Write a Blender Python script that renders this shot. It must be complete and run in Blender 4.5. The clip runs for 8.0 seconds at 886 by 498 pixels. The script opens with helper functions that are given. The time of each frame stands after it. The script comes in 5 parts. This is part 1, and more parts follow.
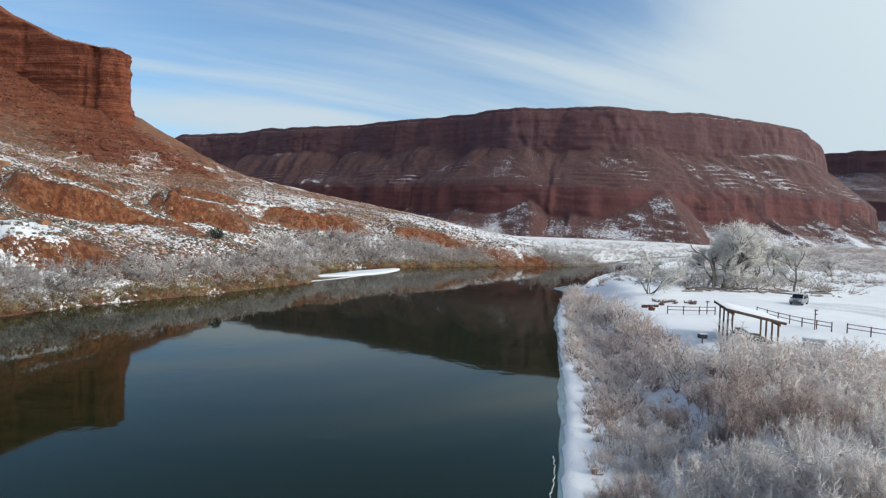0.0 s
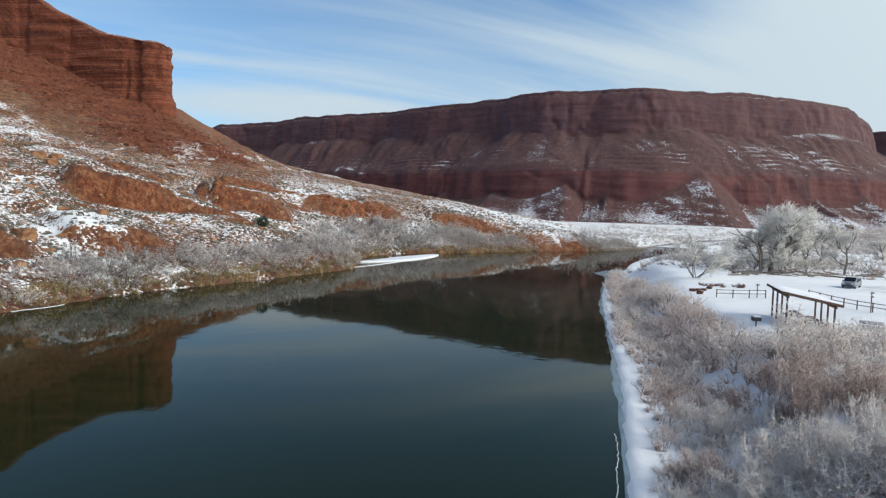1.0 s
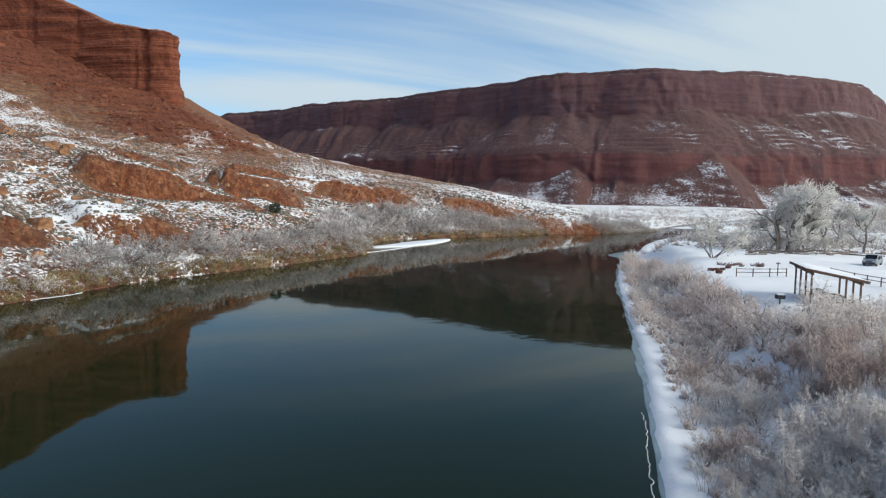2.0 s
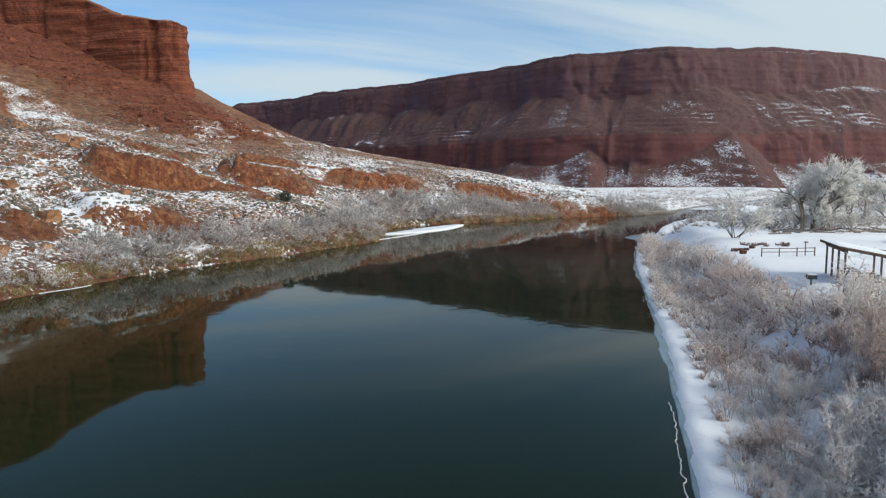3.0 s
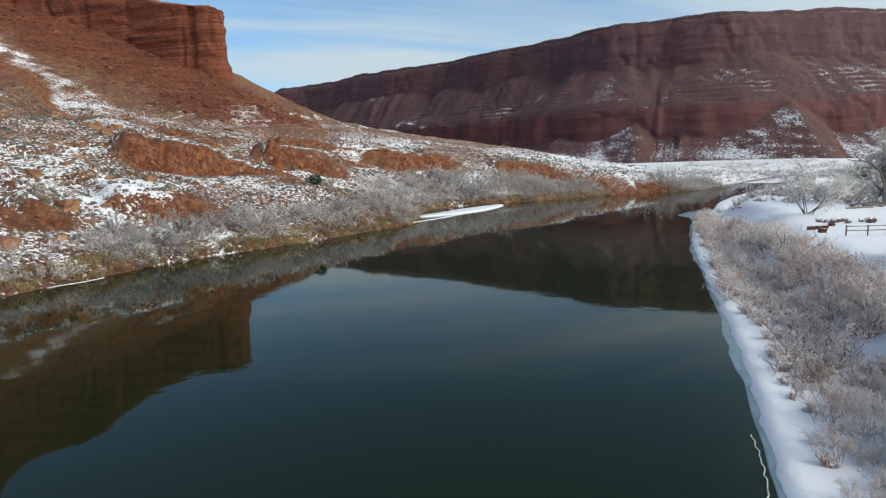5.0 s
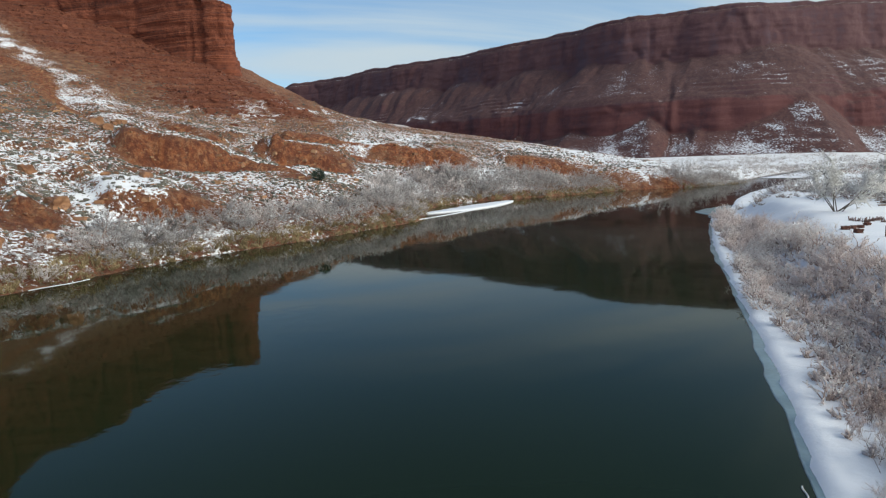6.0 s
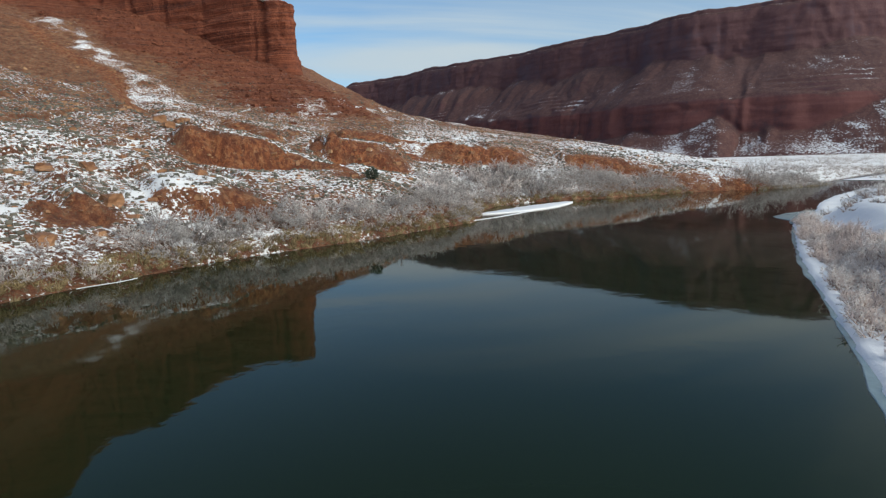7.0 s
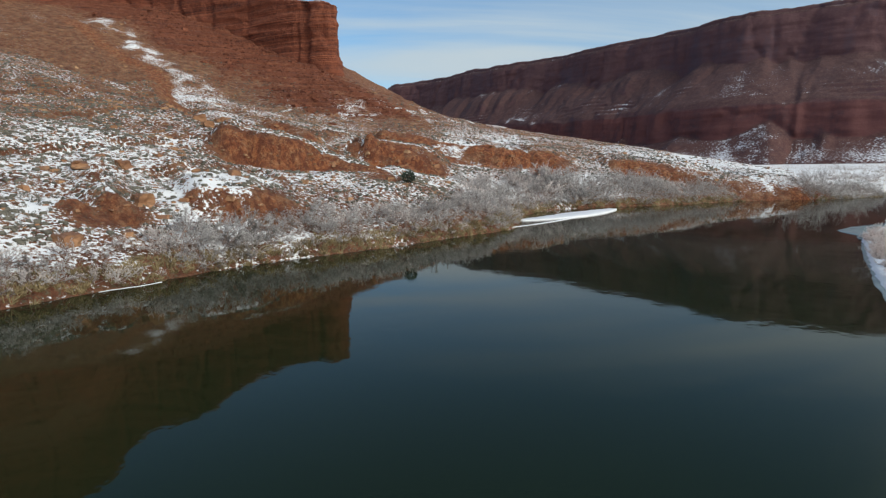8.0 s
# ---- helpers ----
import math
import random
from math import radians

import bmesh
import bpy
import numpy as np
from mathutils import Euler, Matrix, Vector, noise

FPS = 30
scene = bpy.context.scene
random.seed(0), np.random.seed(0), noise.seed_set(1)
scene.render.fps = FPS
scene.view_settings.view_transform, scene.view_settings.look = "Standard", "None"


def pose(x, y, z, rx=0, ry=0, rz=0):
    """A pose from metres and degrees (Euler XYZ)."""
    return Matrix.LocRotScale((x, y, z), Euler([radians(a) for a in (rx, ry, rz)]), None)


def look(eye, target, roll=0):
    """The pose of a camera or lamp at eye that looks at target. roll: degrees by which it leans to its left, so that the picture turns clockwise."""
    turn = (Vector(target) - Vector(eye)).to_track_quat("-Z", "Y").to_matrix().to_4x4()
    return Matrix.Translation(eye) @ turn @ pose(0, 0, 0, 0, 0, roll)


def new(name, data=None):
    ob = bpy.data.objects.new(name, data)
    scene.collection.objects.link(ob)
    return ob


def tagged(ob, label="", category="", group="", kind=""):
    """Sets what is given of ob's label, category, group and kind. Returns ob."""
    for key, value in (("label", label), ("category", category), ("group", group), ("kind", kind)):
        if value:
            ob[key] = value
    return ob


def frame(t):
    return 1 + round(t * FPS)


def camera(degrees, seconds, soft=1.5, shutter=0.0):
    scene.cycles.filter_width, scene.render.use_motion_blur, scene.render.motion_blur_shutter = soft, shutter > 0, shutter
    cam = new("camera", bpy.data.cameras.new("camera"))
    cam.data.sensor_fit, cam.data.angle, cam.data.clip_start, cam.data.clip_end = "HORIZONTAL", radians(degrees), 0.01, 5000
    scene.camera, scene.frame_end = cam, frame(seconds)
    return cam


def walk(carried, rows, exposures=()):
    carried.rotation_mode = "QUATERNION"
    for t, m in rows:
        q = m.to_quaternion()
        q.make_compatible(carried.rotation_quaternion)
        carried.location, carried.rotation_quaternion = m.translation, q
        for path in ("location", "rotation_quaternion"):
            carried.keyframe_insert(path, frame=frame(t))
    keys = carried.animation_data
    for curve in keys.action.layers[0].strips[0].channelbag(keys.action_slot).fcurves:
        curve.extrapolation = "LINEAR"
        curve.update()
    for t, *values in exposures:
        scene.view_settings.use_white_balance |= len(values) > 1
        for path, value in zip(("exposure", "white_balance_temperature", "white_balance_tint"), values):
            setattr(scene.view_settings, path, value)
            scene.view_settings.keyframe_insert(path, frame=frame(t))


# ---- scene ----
cam = camera(72.9, 8.0, 1.25)
PATH = [
    (0, (2.419, 4.005, 13.767), (2.23, 5.995, 13.7), 2.2),
    (0.5, (1.3, 2.873, 13.841), (1.043, 4.854, 13.748), 2.0),
    (1, (0.609, 2.431, 13.671), (0.315, 4.406, 13.554), 1.6),
    (1.5, (0.042, 2.398, 13.465), (-0.265, 4.369, 13.324), 1.2),
    (3, (-0.495, 4.95, 12.922), (-0.862, 6.904, 12.711), -0.5),
    (3.5, (-0.476, 6.553, 12.791), (-0.871, 8.5, 12.56), -1.0),
    (4, (-0.408, 8.397, 12.634), (-0.835, 10.335, 12.385), -1.5),
    (4.5, (-0.326, 10.468, 12.577), (-0.807, 12.391, 12.315), -1.8),
    (6, (-0.588, 17.445, 12.496), (-1.136, 19.347, 12.209), -2.1),
    (6.5, (-1.008, 19.71, 12.559), (-1.619, 21.593, 12.27), -2.0),
    (7, (-1.593, 22.001, 12.555), (-2.318, 23.843, 12.27), -1.8),
    (7.5, (-2.225, 24.171, 12.687), (-3.021, 25.984, 12.407), -1.4),
    (8, (-3.133, 26.327, 12.829), (-3.973, 28.121, 12.554), -0.9),
]
walk(cam, [(t, look(eye, aim, roll)) for t, eye, aim, roll in PATH], [(0, -0.12, 6200, 5), (1.5, -0.10, 6200, 5), (4.5, -0.12, 6200, 4), (8, -0.29, 6300, 5)])

# ---- world, sun, exposure ----
SUN_AZ, SUN_EL = 104.0, 33.0          # degrees from +y towards +x, degrees above the horizon
world = bpy.data.worlds.new("winter_sky")
scene.world = world
world.use_nodes = True
wn, wl = world.node_tree.nodes, world.node_tree.links
wn.clear()


def wnode(kind, **values):
    n = wn.new(kind)
    for k, v in values.items():
        n.inputs[k].default_value = v
    return n


sky = wn.new("ShaderNodeTexSky")
sky.sky_type, sky.sun_disc = "NISHITA", False
sky.sun_elevation, sky.sun_rotation = radians(SUN_EL), radians(SUN_AZ)
sky.air_density, sky.dust_density, sky.ozone_density = 1.0, 0.5, 3.6
coord = wn.new("ShaderNodeTexCoord")
split = wn.new("ShaderNodeSeparateXYZ")
wl.new(coord.outputs["Generated"], split.inputs[0])
# clouds lie on a flat layer: the direction divided by its height
lift = wn.new("ShaderNodeMath"); lift.operation = "MAXIMUM"; lift.inputs[1].default_value = 0.0
wl.new(split.outputs["Z"], lift.inputs[0])
lift2 = wn.new("ShaderNodeMath"); lift2.operation = "ADD"; lift2.inputs[1].default_value = 0.16
wl.new(lift.outputs[0], lift2.inputs[0])
flat = wn.new("ShaderNodeVectorMath"); flat.operation = "DIVIDE"
spread = wn.new("ShaderNodeCombineXYZ")
for k in range(3):
    wl.new(lift2.outputs[0], spread.inputs[k])
wl.new(coord.outputs["Generated"], flat.inputs[0]); wl.new(spread.outputs[0], flat.inputs[1])
turn = wn.new("ShaderNodeMapping")
turn.inputs["Rotation"].default_value = (0, 0, radians(-32))
wl.new(flat.outputs[0], turn.inputs["Vector"])
draw = wn.new("ShaderNodeMapping")
draw.inputs["Scale"].default_value = (0.25, 1.0, 0.0)
wl.new(turn.outputs[0], draw.inputs["Vector"])
streak = wnode("ShaderNodeTexNoise", Scale=1.5, Detail=6.0, Roughness=0.52, Distortion=0.6)
wl.new(draw.outputs[0], streak.inputs["Vector"])
veil = wnode("ShaderNodeTexNoise", Scale=0.5, Detail=3.0, Roughness=0.5)
wl.new(flat.outputs[0], veil.inputs["Vector"])
both = wn.new("ShaderNodeMath"); both.operation = "MULTIPLY_ADD"; both.inputs[1].default_value = 0.35
wl.new(veil.outputs[0], both.inputs[0]); wl.new(streak.outputs[0], both.inputs[2])
# nearness to the sun
toward = wn.new("ShaderNodeVectorMath"); toward.operation = "DOT_PRODUCT"
toward.inputs[1].default_value = (math.sin(radians(SUN_AZ)) * math.cos(radians(SUN_EL)), math.cos(radians(SUN_AZ)) * math.cos(radians(SUN_EL)), math.sin(radians(SUN_EL)))
wl.new(coord.outputs["Generated"], toward.inputs[0])
lobe = wn.new("ShaderNodeMath"); lobe.operation = "MAXIMUM"; lobe.inputs[1].default_value = 0.0
wl.new(toward.outputs["Value"], lobe.inputs[0])
squared = wn.new("ShaderNodeMath"); squared.operation = "POWER"; squared.inputs[1].default_value = 1.6
wl.new(lobe.outputs[0], squared.inputs[0])
cubed = wn.new("ShaderNodeMath"); cubed.operation = "POWER"; cubed.inputs[1].default_value = 3.0
wl.new(lobe.outputs[0], cubed.inputs[0])
east = wn.new("ShaderNodeMath"); east.operation = "MULTIPLY_ADD"; east.inputs[1].default_value = 1.9
wl.new(squared.outputs[0], east.inputs[0]); wl.new(both.outputs[0], east.inputs[2])
west = wn.new("ShaderNodeMath"); west.operation = "MULTIPLY_ADD"; west.inputs[1].default_value = 0.17
wl.new(split.outputs["X"], west.inputs[0]); wl.new(east.outputs[0], west.inputs[2])
high = wn.new("ShaderNodeMath"); high.operation = "MULTIPLY_ADD"; high.inputs[1].default_value = -1.5
wl.new(lift.outputs[0], high.inputs[0]); wl.new(west.outputs[0], high.inputs[2])
cover = wn.new("ShaderNodeMapRange"); cover.interpolation_type = "SMOOTHSTEP"
cover.inputs["From Min"].default_value, cover.inputs["From Max"].default_value = 0.12, 0.52
cover.inputs["To Min"].default_value = 0.05
wl.new(high.outputs[0], cover.inputs["Value"])
mixc = wn.new("ShaderNodeMix"); mixc.data_type = "RGBA"
mixc.inputs[7].default_value = (4.1, 4.7, 5.2, 1)
tint = wn.new("ShaderNodeVectorMath"); tint.operation = "MULTIPLY"; tint.inputs[1].default_value = (0.96, 1.08, 1.12)
wl.new(sky.outputs[0], tint.inputs[0])
wl.new(cover.outputs[0], mixc.inputs[0]); wl.new(tint.outputs[0], mixc.inputs[6])
# thin cloud is thicker and brighter towards the sun behind it
glow = wn.new("ShaderNodeVectorMath"); glow.operation = "SCALE"; glow.inputs[0].default_value = (9.6, 9.0, 8.2)
wl.new(cubed.outputs[0], glow.inputs["Scale"])
white = wn.new("ShaderNodeVectorMath"); white.operation = "ADD"; white.inputs[1].default_value = (4.6, 5.15, 5.6)
wl.new(glow.outputs[0], white.inputs[0])
wl.new(white.outputs[0], mixc.inputs[7])
back = wnode("ShaderNodeBackground", Strength=0.145)
wl.new(mixc.outputs[2], back.inputs["Color"])
wout = wn.new("ShaderNodeOutputWorld")
wl.new(back.outputs[0], wout.inputs["Surface"])

sun = new("sun", bpy.data.lights.new("sun", "SUN"))
sun.data.energy, sun.data.angle, sun.data.color = 2.3, radians(20.0), (1.0, 0.91, 0.79)
az, el = radians(SUN_AZ), radians(SUN_EL)
sun_way = Vector((math.sin(az) * math.cos(el), math.cos(az) * math.cos(el), math.sin(el)))
sun.matrix_world = look(sun_way * 500, (0, 0, 0))


# ---- materials ----
def material(name):
    m = bpy.data.materials.new(name)
    m.use_nodes = True
    return m, m.node_tree.nodes, m.node_tree.links, m.node_tree.nodes["Principled BSDF"]


def ramp(nodes, stops):
    r = nodes.new("ShaderNodeValToRGB")
    while len(r.color_ramp.elements) < len(stops):
        r.color_ramp.elements.new(0.5)
    for e, (p, c) in zip(r.color_ramp.elements, stops):
        e.position, e.color = p, (*c, 1) if len(c) == 3 else c
    return r


def noise_node(nodes, links, scale, detail=4.0, rough=0.55, vector=None, distortion=0.0):
    n = nodes.new("ShaderNodeTexNoise")
    n.inputs["Scale"].default_value, n.inputs["Detail"].default_value = scale, detail
    n.inputs["Roughness"].default_value, n.inputs["Distortion"].default_value = rough, distortion
    if vector is not None:
        links.new(vector, n.inputs["Vector"])
    return n


def math_node(nodes, links, op, a, b, clamp=False):
    n = nodes.new("ShaderNodeMath")
    n.operation, n.use_clamp = op, clamp
    for k, v in enumerate((a, b)):
        if isinstance(v, (int, float)):
            n.inputs[k].default_value = v
        else:
            links.new(v, n.inputs[k])
    return n.outputs[0]


def mix_node(nodes, links, fac, a, b):
    n = nodes.new("ShaderNodeMix")
    n.data_type = "RGBA"
    for k, v in ((0, fac), (6, a), (7, b)):
        if isinstance(v, tuple):
            n.inputs[k].default_value = (*v, 1)
        elif isinstance(v, (int, float)):
            n.inputs[k].default_value = v
        else:
            links.new(v, n.inputs[k])
    return n.outputs[2]


def range_node(nodes, links, v, lo, hi):
    n = nodes.new("ShaderNodeMapRange")
    n.interpolation_type = "SMOOTHSTEP"
    n.inputs["From Min"].default_value, n.inputs["From Max"].default_value = lo, hi
    links.new(v, n.inputs["Value"])
    return n.outputs[0]


def bump_node(nodes, links, height, strength, distance, bsdf):
    b = nodes.new("ShaderNodeBump")
    b.inputs["Strength"].default_value, b.inputs["Distance"].default_value = strength, distance
    links.new(height, b.inputs["Height"])
    links.new(b.outputs[0], bsdf.inputs["Normal"])


def simple(name, colour, rough=0.7, metal=0.0, vary=0.15, scale=6.0, bump=0.0):
    """A plain surface with a little mottling at two scales."""
    m, n, l, p = material(name)
    tc = n.new("ShaderNodeTexCoord").outputs["Object"]
    a = noise_node(n, l, scale, 5, 0.6, tc)
    b = noise_node(n, l, scale * 9, 3, 0.6, tc)
    mixed = math_node(n, l, "MULTIPLY_ADD", b.outputs[0], 0.4)
    l.new(a.outputs[0], mixed.node.inputs[2])
    lo, hi = tuple(c * (1 - vary) for c in colour), tuple(min(1, c * (1 + vary)) for c in colour)
    l.new(mix_node(n, l, range_node(n, l, mixed, 0.4, 1.0), lo, hi), p.inputs["Base Color"])
    p.inputs["Roughness"].default_value, p.inputs["Metallic"].default_value = rough, metal
    if bump:
        bump_node(n, l, mixed, 0.5, bump, p)
    return m


def snow_material():
    m, n, l, p = material("snow")
    pos = n.new("ShaderNodeNewGeometry").outputs["Position"]
    a, b = noise_node(n, l, 0.12, 4, 0.6, pos), noise_node(n, l, 2.2, 6, 0.65, pos)
    c = mix_node(n, l, range_node(n, l, a.outputs[0], 0.35, 0.7), (0.74, 0.75, 0.78), (0.84, 0.84, 0.85))
    l.new(c, p.inputs["Base Color"])
    p.inputs["Roughness"].default_value = 0.75
    bump_node(n, l, b.outputs[0], 0.55, 0.10, p)
    return m


def hill_material():
    """Red desert soil with stones, dry scrub and a broken cover of snow (the mesh carries where snow lies and where bare banks are)."""
    m, n, l, p = material("red_hillside")
    geo = n.new("ShaderNodeNewGeometry")
    pos = geo.outputs["Position"]
    at = n.new("ShaderNodeAttribute"); at.attribute_name = "snow"
    bare = n.new("ShaderNodeAttribute"); bare.attribute_name = "bare"
    upper = n.new("ShaderNodeAttribute"); upper.attribute_name = "ledges"
    big, mid, fine = noise_node(n, l, 0.035, 4, 0.6, pos), noise_node(n, l, 0.30, 8, 0.78, pos), noise_node(n, l, 1.9, 5, 0.72, pos)
    soil = ramp(n, [(0.36, (0.085, 0.030, 0.015)), (0.47, (0.215, 0.072, 0.032)), (0.56, (0.33, 0.140, 0.068)), (0.66, (0.43, 0.27, 0.155))])
    l.new(mid.outputs[0], soil.inputs[0])
    scrub = mix_node(n, l, range_node(n, l, fine.outputs[0], 0.50, 0.62), soil.outputs[0], (0.205, 0.148, 0.085))
    red = ramp(n, [(0.36, (0.19, 0.052, 0.018)), (0.46, (0.39, 0.120, 0.040)), (0.56, (0.48, 0.185, 0.072)), (0.66, (0.56, 0.30, 0.15))])
    l.new(mid.outputs[0], red.inputs[0])
    mp = n.new("ShaderNodeMapping")
    mp.inputs["Scale"].default_value = (0.9, 0.9, 0.12)
    l.new(pos, mp.inputs["Vector"])
    wash = noise_node(n, l, 1.0, 5, 0.7, mp.outputs[0])
    washed = mix_node(n, l, range_node(n, l, wash.outputs[0], 0.38, 0.62), (0.17, 0.046, 0.018), red.outputs[0])
    clod = noise_node(n, l, 0.85, 5, 0.75, pos)
    washed = mix_node(n, l, range_node(n, l, clod.outputs[0], 0.56, 0.66), washed, (0.44, 0.22, 0.105))
    ground = mix_node(n, l, bare.outputs["Fac"], scrub, washed)
    # thin rock layers crop out below the butte
    mq = n.new("ShaderNodeMapping")
    mq.inputs["Scale"].default_value = (0.02, 0.02, 0.55)
    l.new(pos, mq.inputs["Vector"])
    layer = noise_node(n, l, 1.0, 6, 0.7, mq.outputs[0], 0.3)
    bed = ramp(n, [(0.38, (0.055, 0.015, 0.008)), (0.47, (0.165, 0.040, 0.016)), (0.55, (0.235, 0.066, 0.028)), (0.66, (0.34, 0.135, 0.070))])
    l.new(math_node(n, l, "ADD", math_node(n, l, "MULTIPLY", layer.outputs[0], 0.50), math_node(n, l, "ADD", math_node(n, l, "MULTIPLY", mid.outputs[0], 0.28), math_node(n, l, "MULTIPLY", fine.outputs[0], 0.24))), bed.inputs[0])
    ground = mix_node(n, l, math_node(n, l, "MULTIPLY", upper.outputs["Fac"], 0.88), ground, bed.outputs[0])
    # snow: the mesh's cover, broken up by drifts and stones
    speck = noise_node(n, l, 1.6, 4, 0.66, pos)
    s = math_node(n, l, "MULTIPLY_ADD", math_node(n, l, "SUBTRACT", speck.outputs[0], 0.5), 2.6)
    l.new(at.outputs["Fac"], s.node.inputs[2])
    s.node.inputs[1].default_value = 3.0
    s2 = math_node(n, l, "MULTIPLY_ADD", math_node(n, l, "SUBTRACT", big.outputs[0], 0.5), 0.8)
    l.new(s, s2.node.inputs[2])
    cover = range_node(n, l, s2, 0.45, 0.61)
    l.new(mix_node(n, l, cover, ground, (0.76, 0.76, 0.77)), p.inputs["Base Color"])
    p.inputs["Roughness"].default_value = 0.9
    rough = math_node(n, l, "ADD", math_node(n, l, "ADD", fine.outputs[0], math_node(n, l, "MULTIPLY", mid.outputs[0], 2.0)), math_node(n, l, "MULTIPLY", wash.outputs[0], bare.outputs["Fac"]))
    rough = math_node(n, l, "ADD", rough, math_node(n, l, "MULTIPLY", math_node(n, l, "MULTIPLY", layer.outputs[0], upper.outputs["Fac"]), 3.0))
    bump_node(n, l, rough, 1.0, 1.1, p)
    soft = math_node(n, l, "SUBTRACT", 1.0, math_node(n, l, "MULTIPLY", cover, 0.85))
    l.new(soft, p.inputs["Normal"].links[0].from_node.inputs["Strength"])
    return m


def rock_material(name, dark, mid_c, light, strata, snow_amount, bump=1.0, rubble=((0.130, 0.062, 0.042), (0.165, 0.098, 0.070)), joints=0.09, lower=None, beds=1.0, stains=0.5, varnish=0.3):
    """Layered sandstone: bands by height, streaks down the face, snow on the ledges."""
    m, n, l, p = material(name)
    geo = n.new("ShaderNodeNewGeometry")
    pos = geo.outputs["Position"]
    mp = n.new("ShaderNodeMapping")
    mp.inputs["Scale"].default_value = (0.012, 0.012, strata)
    l.new(pos, mp.inputs["Vector"])
    bands = noise_node(n, l, 1.0, 7, 0.7, mp.outputs[0], 0.25)
    mp2 = n.new("ShaderNodeMapping")
    mp2.inputs["Scale"].default_value = (joints, joints, joints * 0.13)
    l.new(pos, mp2.inputs["Vector"])
    streaks = noise_node(n, l, 1.0, 5, 0.65, mp2.outputs[0])
    grain = noise_node(n, l, 0.22 if varnish > 0.4 else 0.5, 6, 0.7, pos)
    v = math_node(n, l, "MULTIPLY_ADD", streaks.outputs[0], stains)
    l.new(math_node(n, l, "MULTIPLY", bands.outputs[0], beds), v.node.inputs[2])
    mp3 = n.new("ShaderNodeMapping")
    mp3.inputs["Scale"].default_value = (0.017, 0.017, 0.006)
    l.new(pos, mp3.inputs["Vector"])
    patch = noise_node(n, l, 1.0, 4, 0.6, mp3.outputs[0], 0.6)
    v = math_node(n, l, "ADD", v, math_node(n, l, "MULTIPLY", math_node(n, l, "SUBTRACT", patch.outputs[0], 0.5), varnish))
    v2 = math_node(n, l, "MULTIPLY_ADD", grain.outputs[0], 0.55)
    l.new(v, v2.node.inputs[2])
    r = ramp(n, [(0.41, dark), (0.54, mid_c), (0.67, light)])
    l.new(math_node(n, l, "MULTIPLY", v2, 0.54), r.inputs[0])
    face = r.outputs[0]
    if lower:
        high = n.new("ShaderNodeSeparateXYZ")
        l.new(pos, high.inputs[0])
        below = math_node(n, l, "SUBTRACT", 1.0, range_node(n, l, math_node(n, l, "ADD", high.outputs["Z"], math_node(n, l, "MULTIPLY", grain.outputs[0], 6.0)), lower[0], lower[0] + 4))
        face = mix_node(n, l, math_node(n, l, "MULTIPLY", below, 0.62), face, mix_node(n, l, range_node(n, l, v2, 0.75, 1.15), lower[1], lower[2]))
    # loose rubble and scrub on gentler slopes
    sep = n.new("ShaderNodeSeparateXYZ")
    l.new(geo.outputs["Normal"], sep.inputs[0])
    gentle = range_node(n, l, sep.outputs["Z"], 0.36, 0.62)
    rub = ramp(n, [(0.38, tuple(c * 0.5 for c in mid_c)), (0.5, rubble[0]), (0.62, rubble[1])])
    coarse = noise_node(n, l, 0.75, 4, 0.7, pos)
    l.new(math_node(n, l, "ADD", math_node(n, l, "MULTIPLY", grain.outputs[0], 0.45), math_node(n, l, "MULTIPLY", coarse.outputs[0], 0.55)), rub.inputs[0])
    base = mix_node(n, l, math_node(n, l, "MULTIPLY", gentle, 0.75), face, rub.outputs[0])
    at = n.new("ShaderNodeAttribute"); at.attribute_name = "snow"
    speck = noise_node(n, l, 0.55, 6, 0.72, pos)
    s = math_node(n, l, "MULTIPLY_ADD", math_node(n, l, "SUBTRACT", speck.outputs[0], 0.5), 2.4)
    l.new(at.outputs["Fac"], s.node.inputs[2])
    cover = math_node(n, l, "MULTIPLY", range_node(n, l, s, 0.46, 0.78), snow_amount)
    l.new(mix_node(n, l, cover, base, (0.74, 0.77, 0.83)), p.inputs["Base Color"])
    p.inputs["Roughness"].default_value = 0.9
    h = math_node(n, l, "ADD", math_node(n, l, "ADD", bands.outputs[0], math_node(n, l, "MULTIPLY", streaks.outputs[0], 0.35)), math_node(n, l, "ADD", math_node(n, l, "MULTIPLY", grain.outputs[0], 0.9), math_node(n, l, "MULTIPLY", coarse.outputs[0], 0.5)))
    bump_node(n, l, h, 0.8, bump, p)
    return m


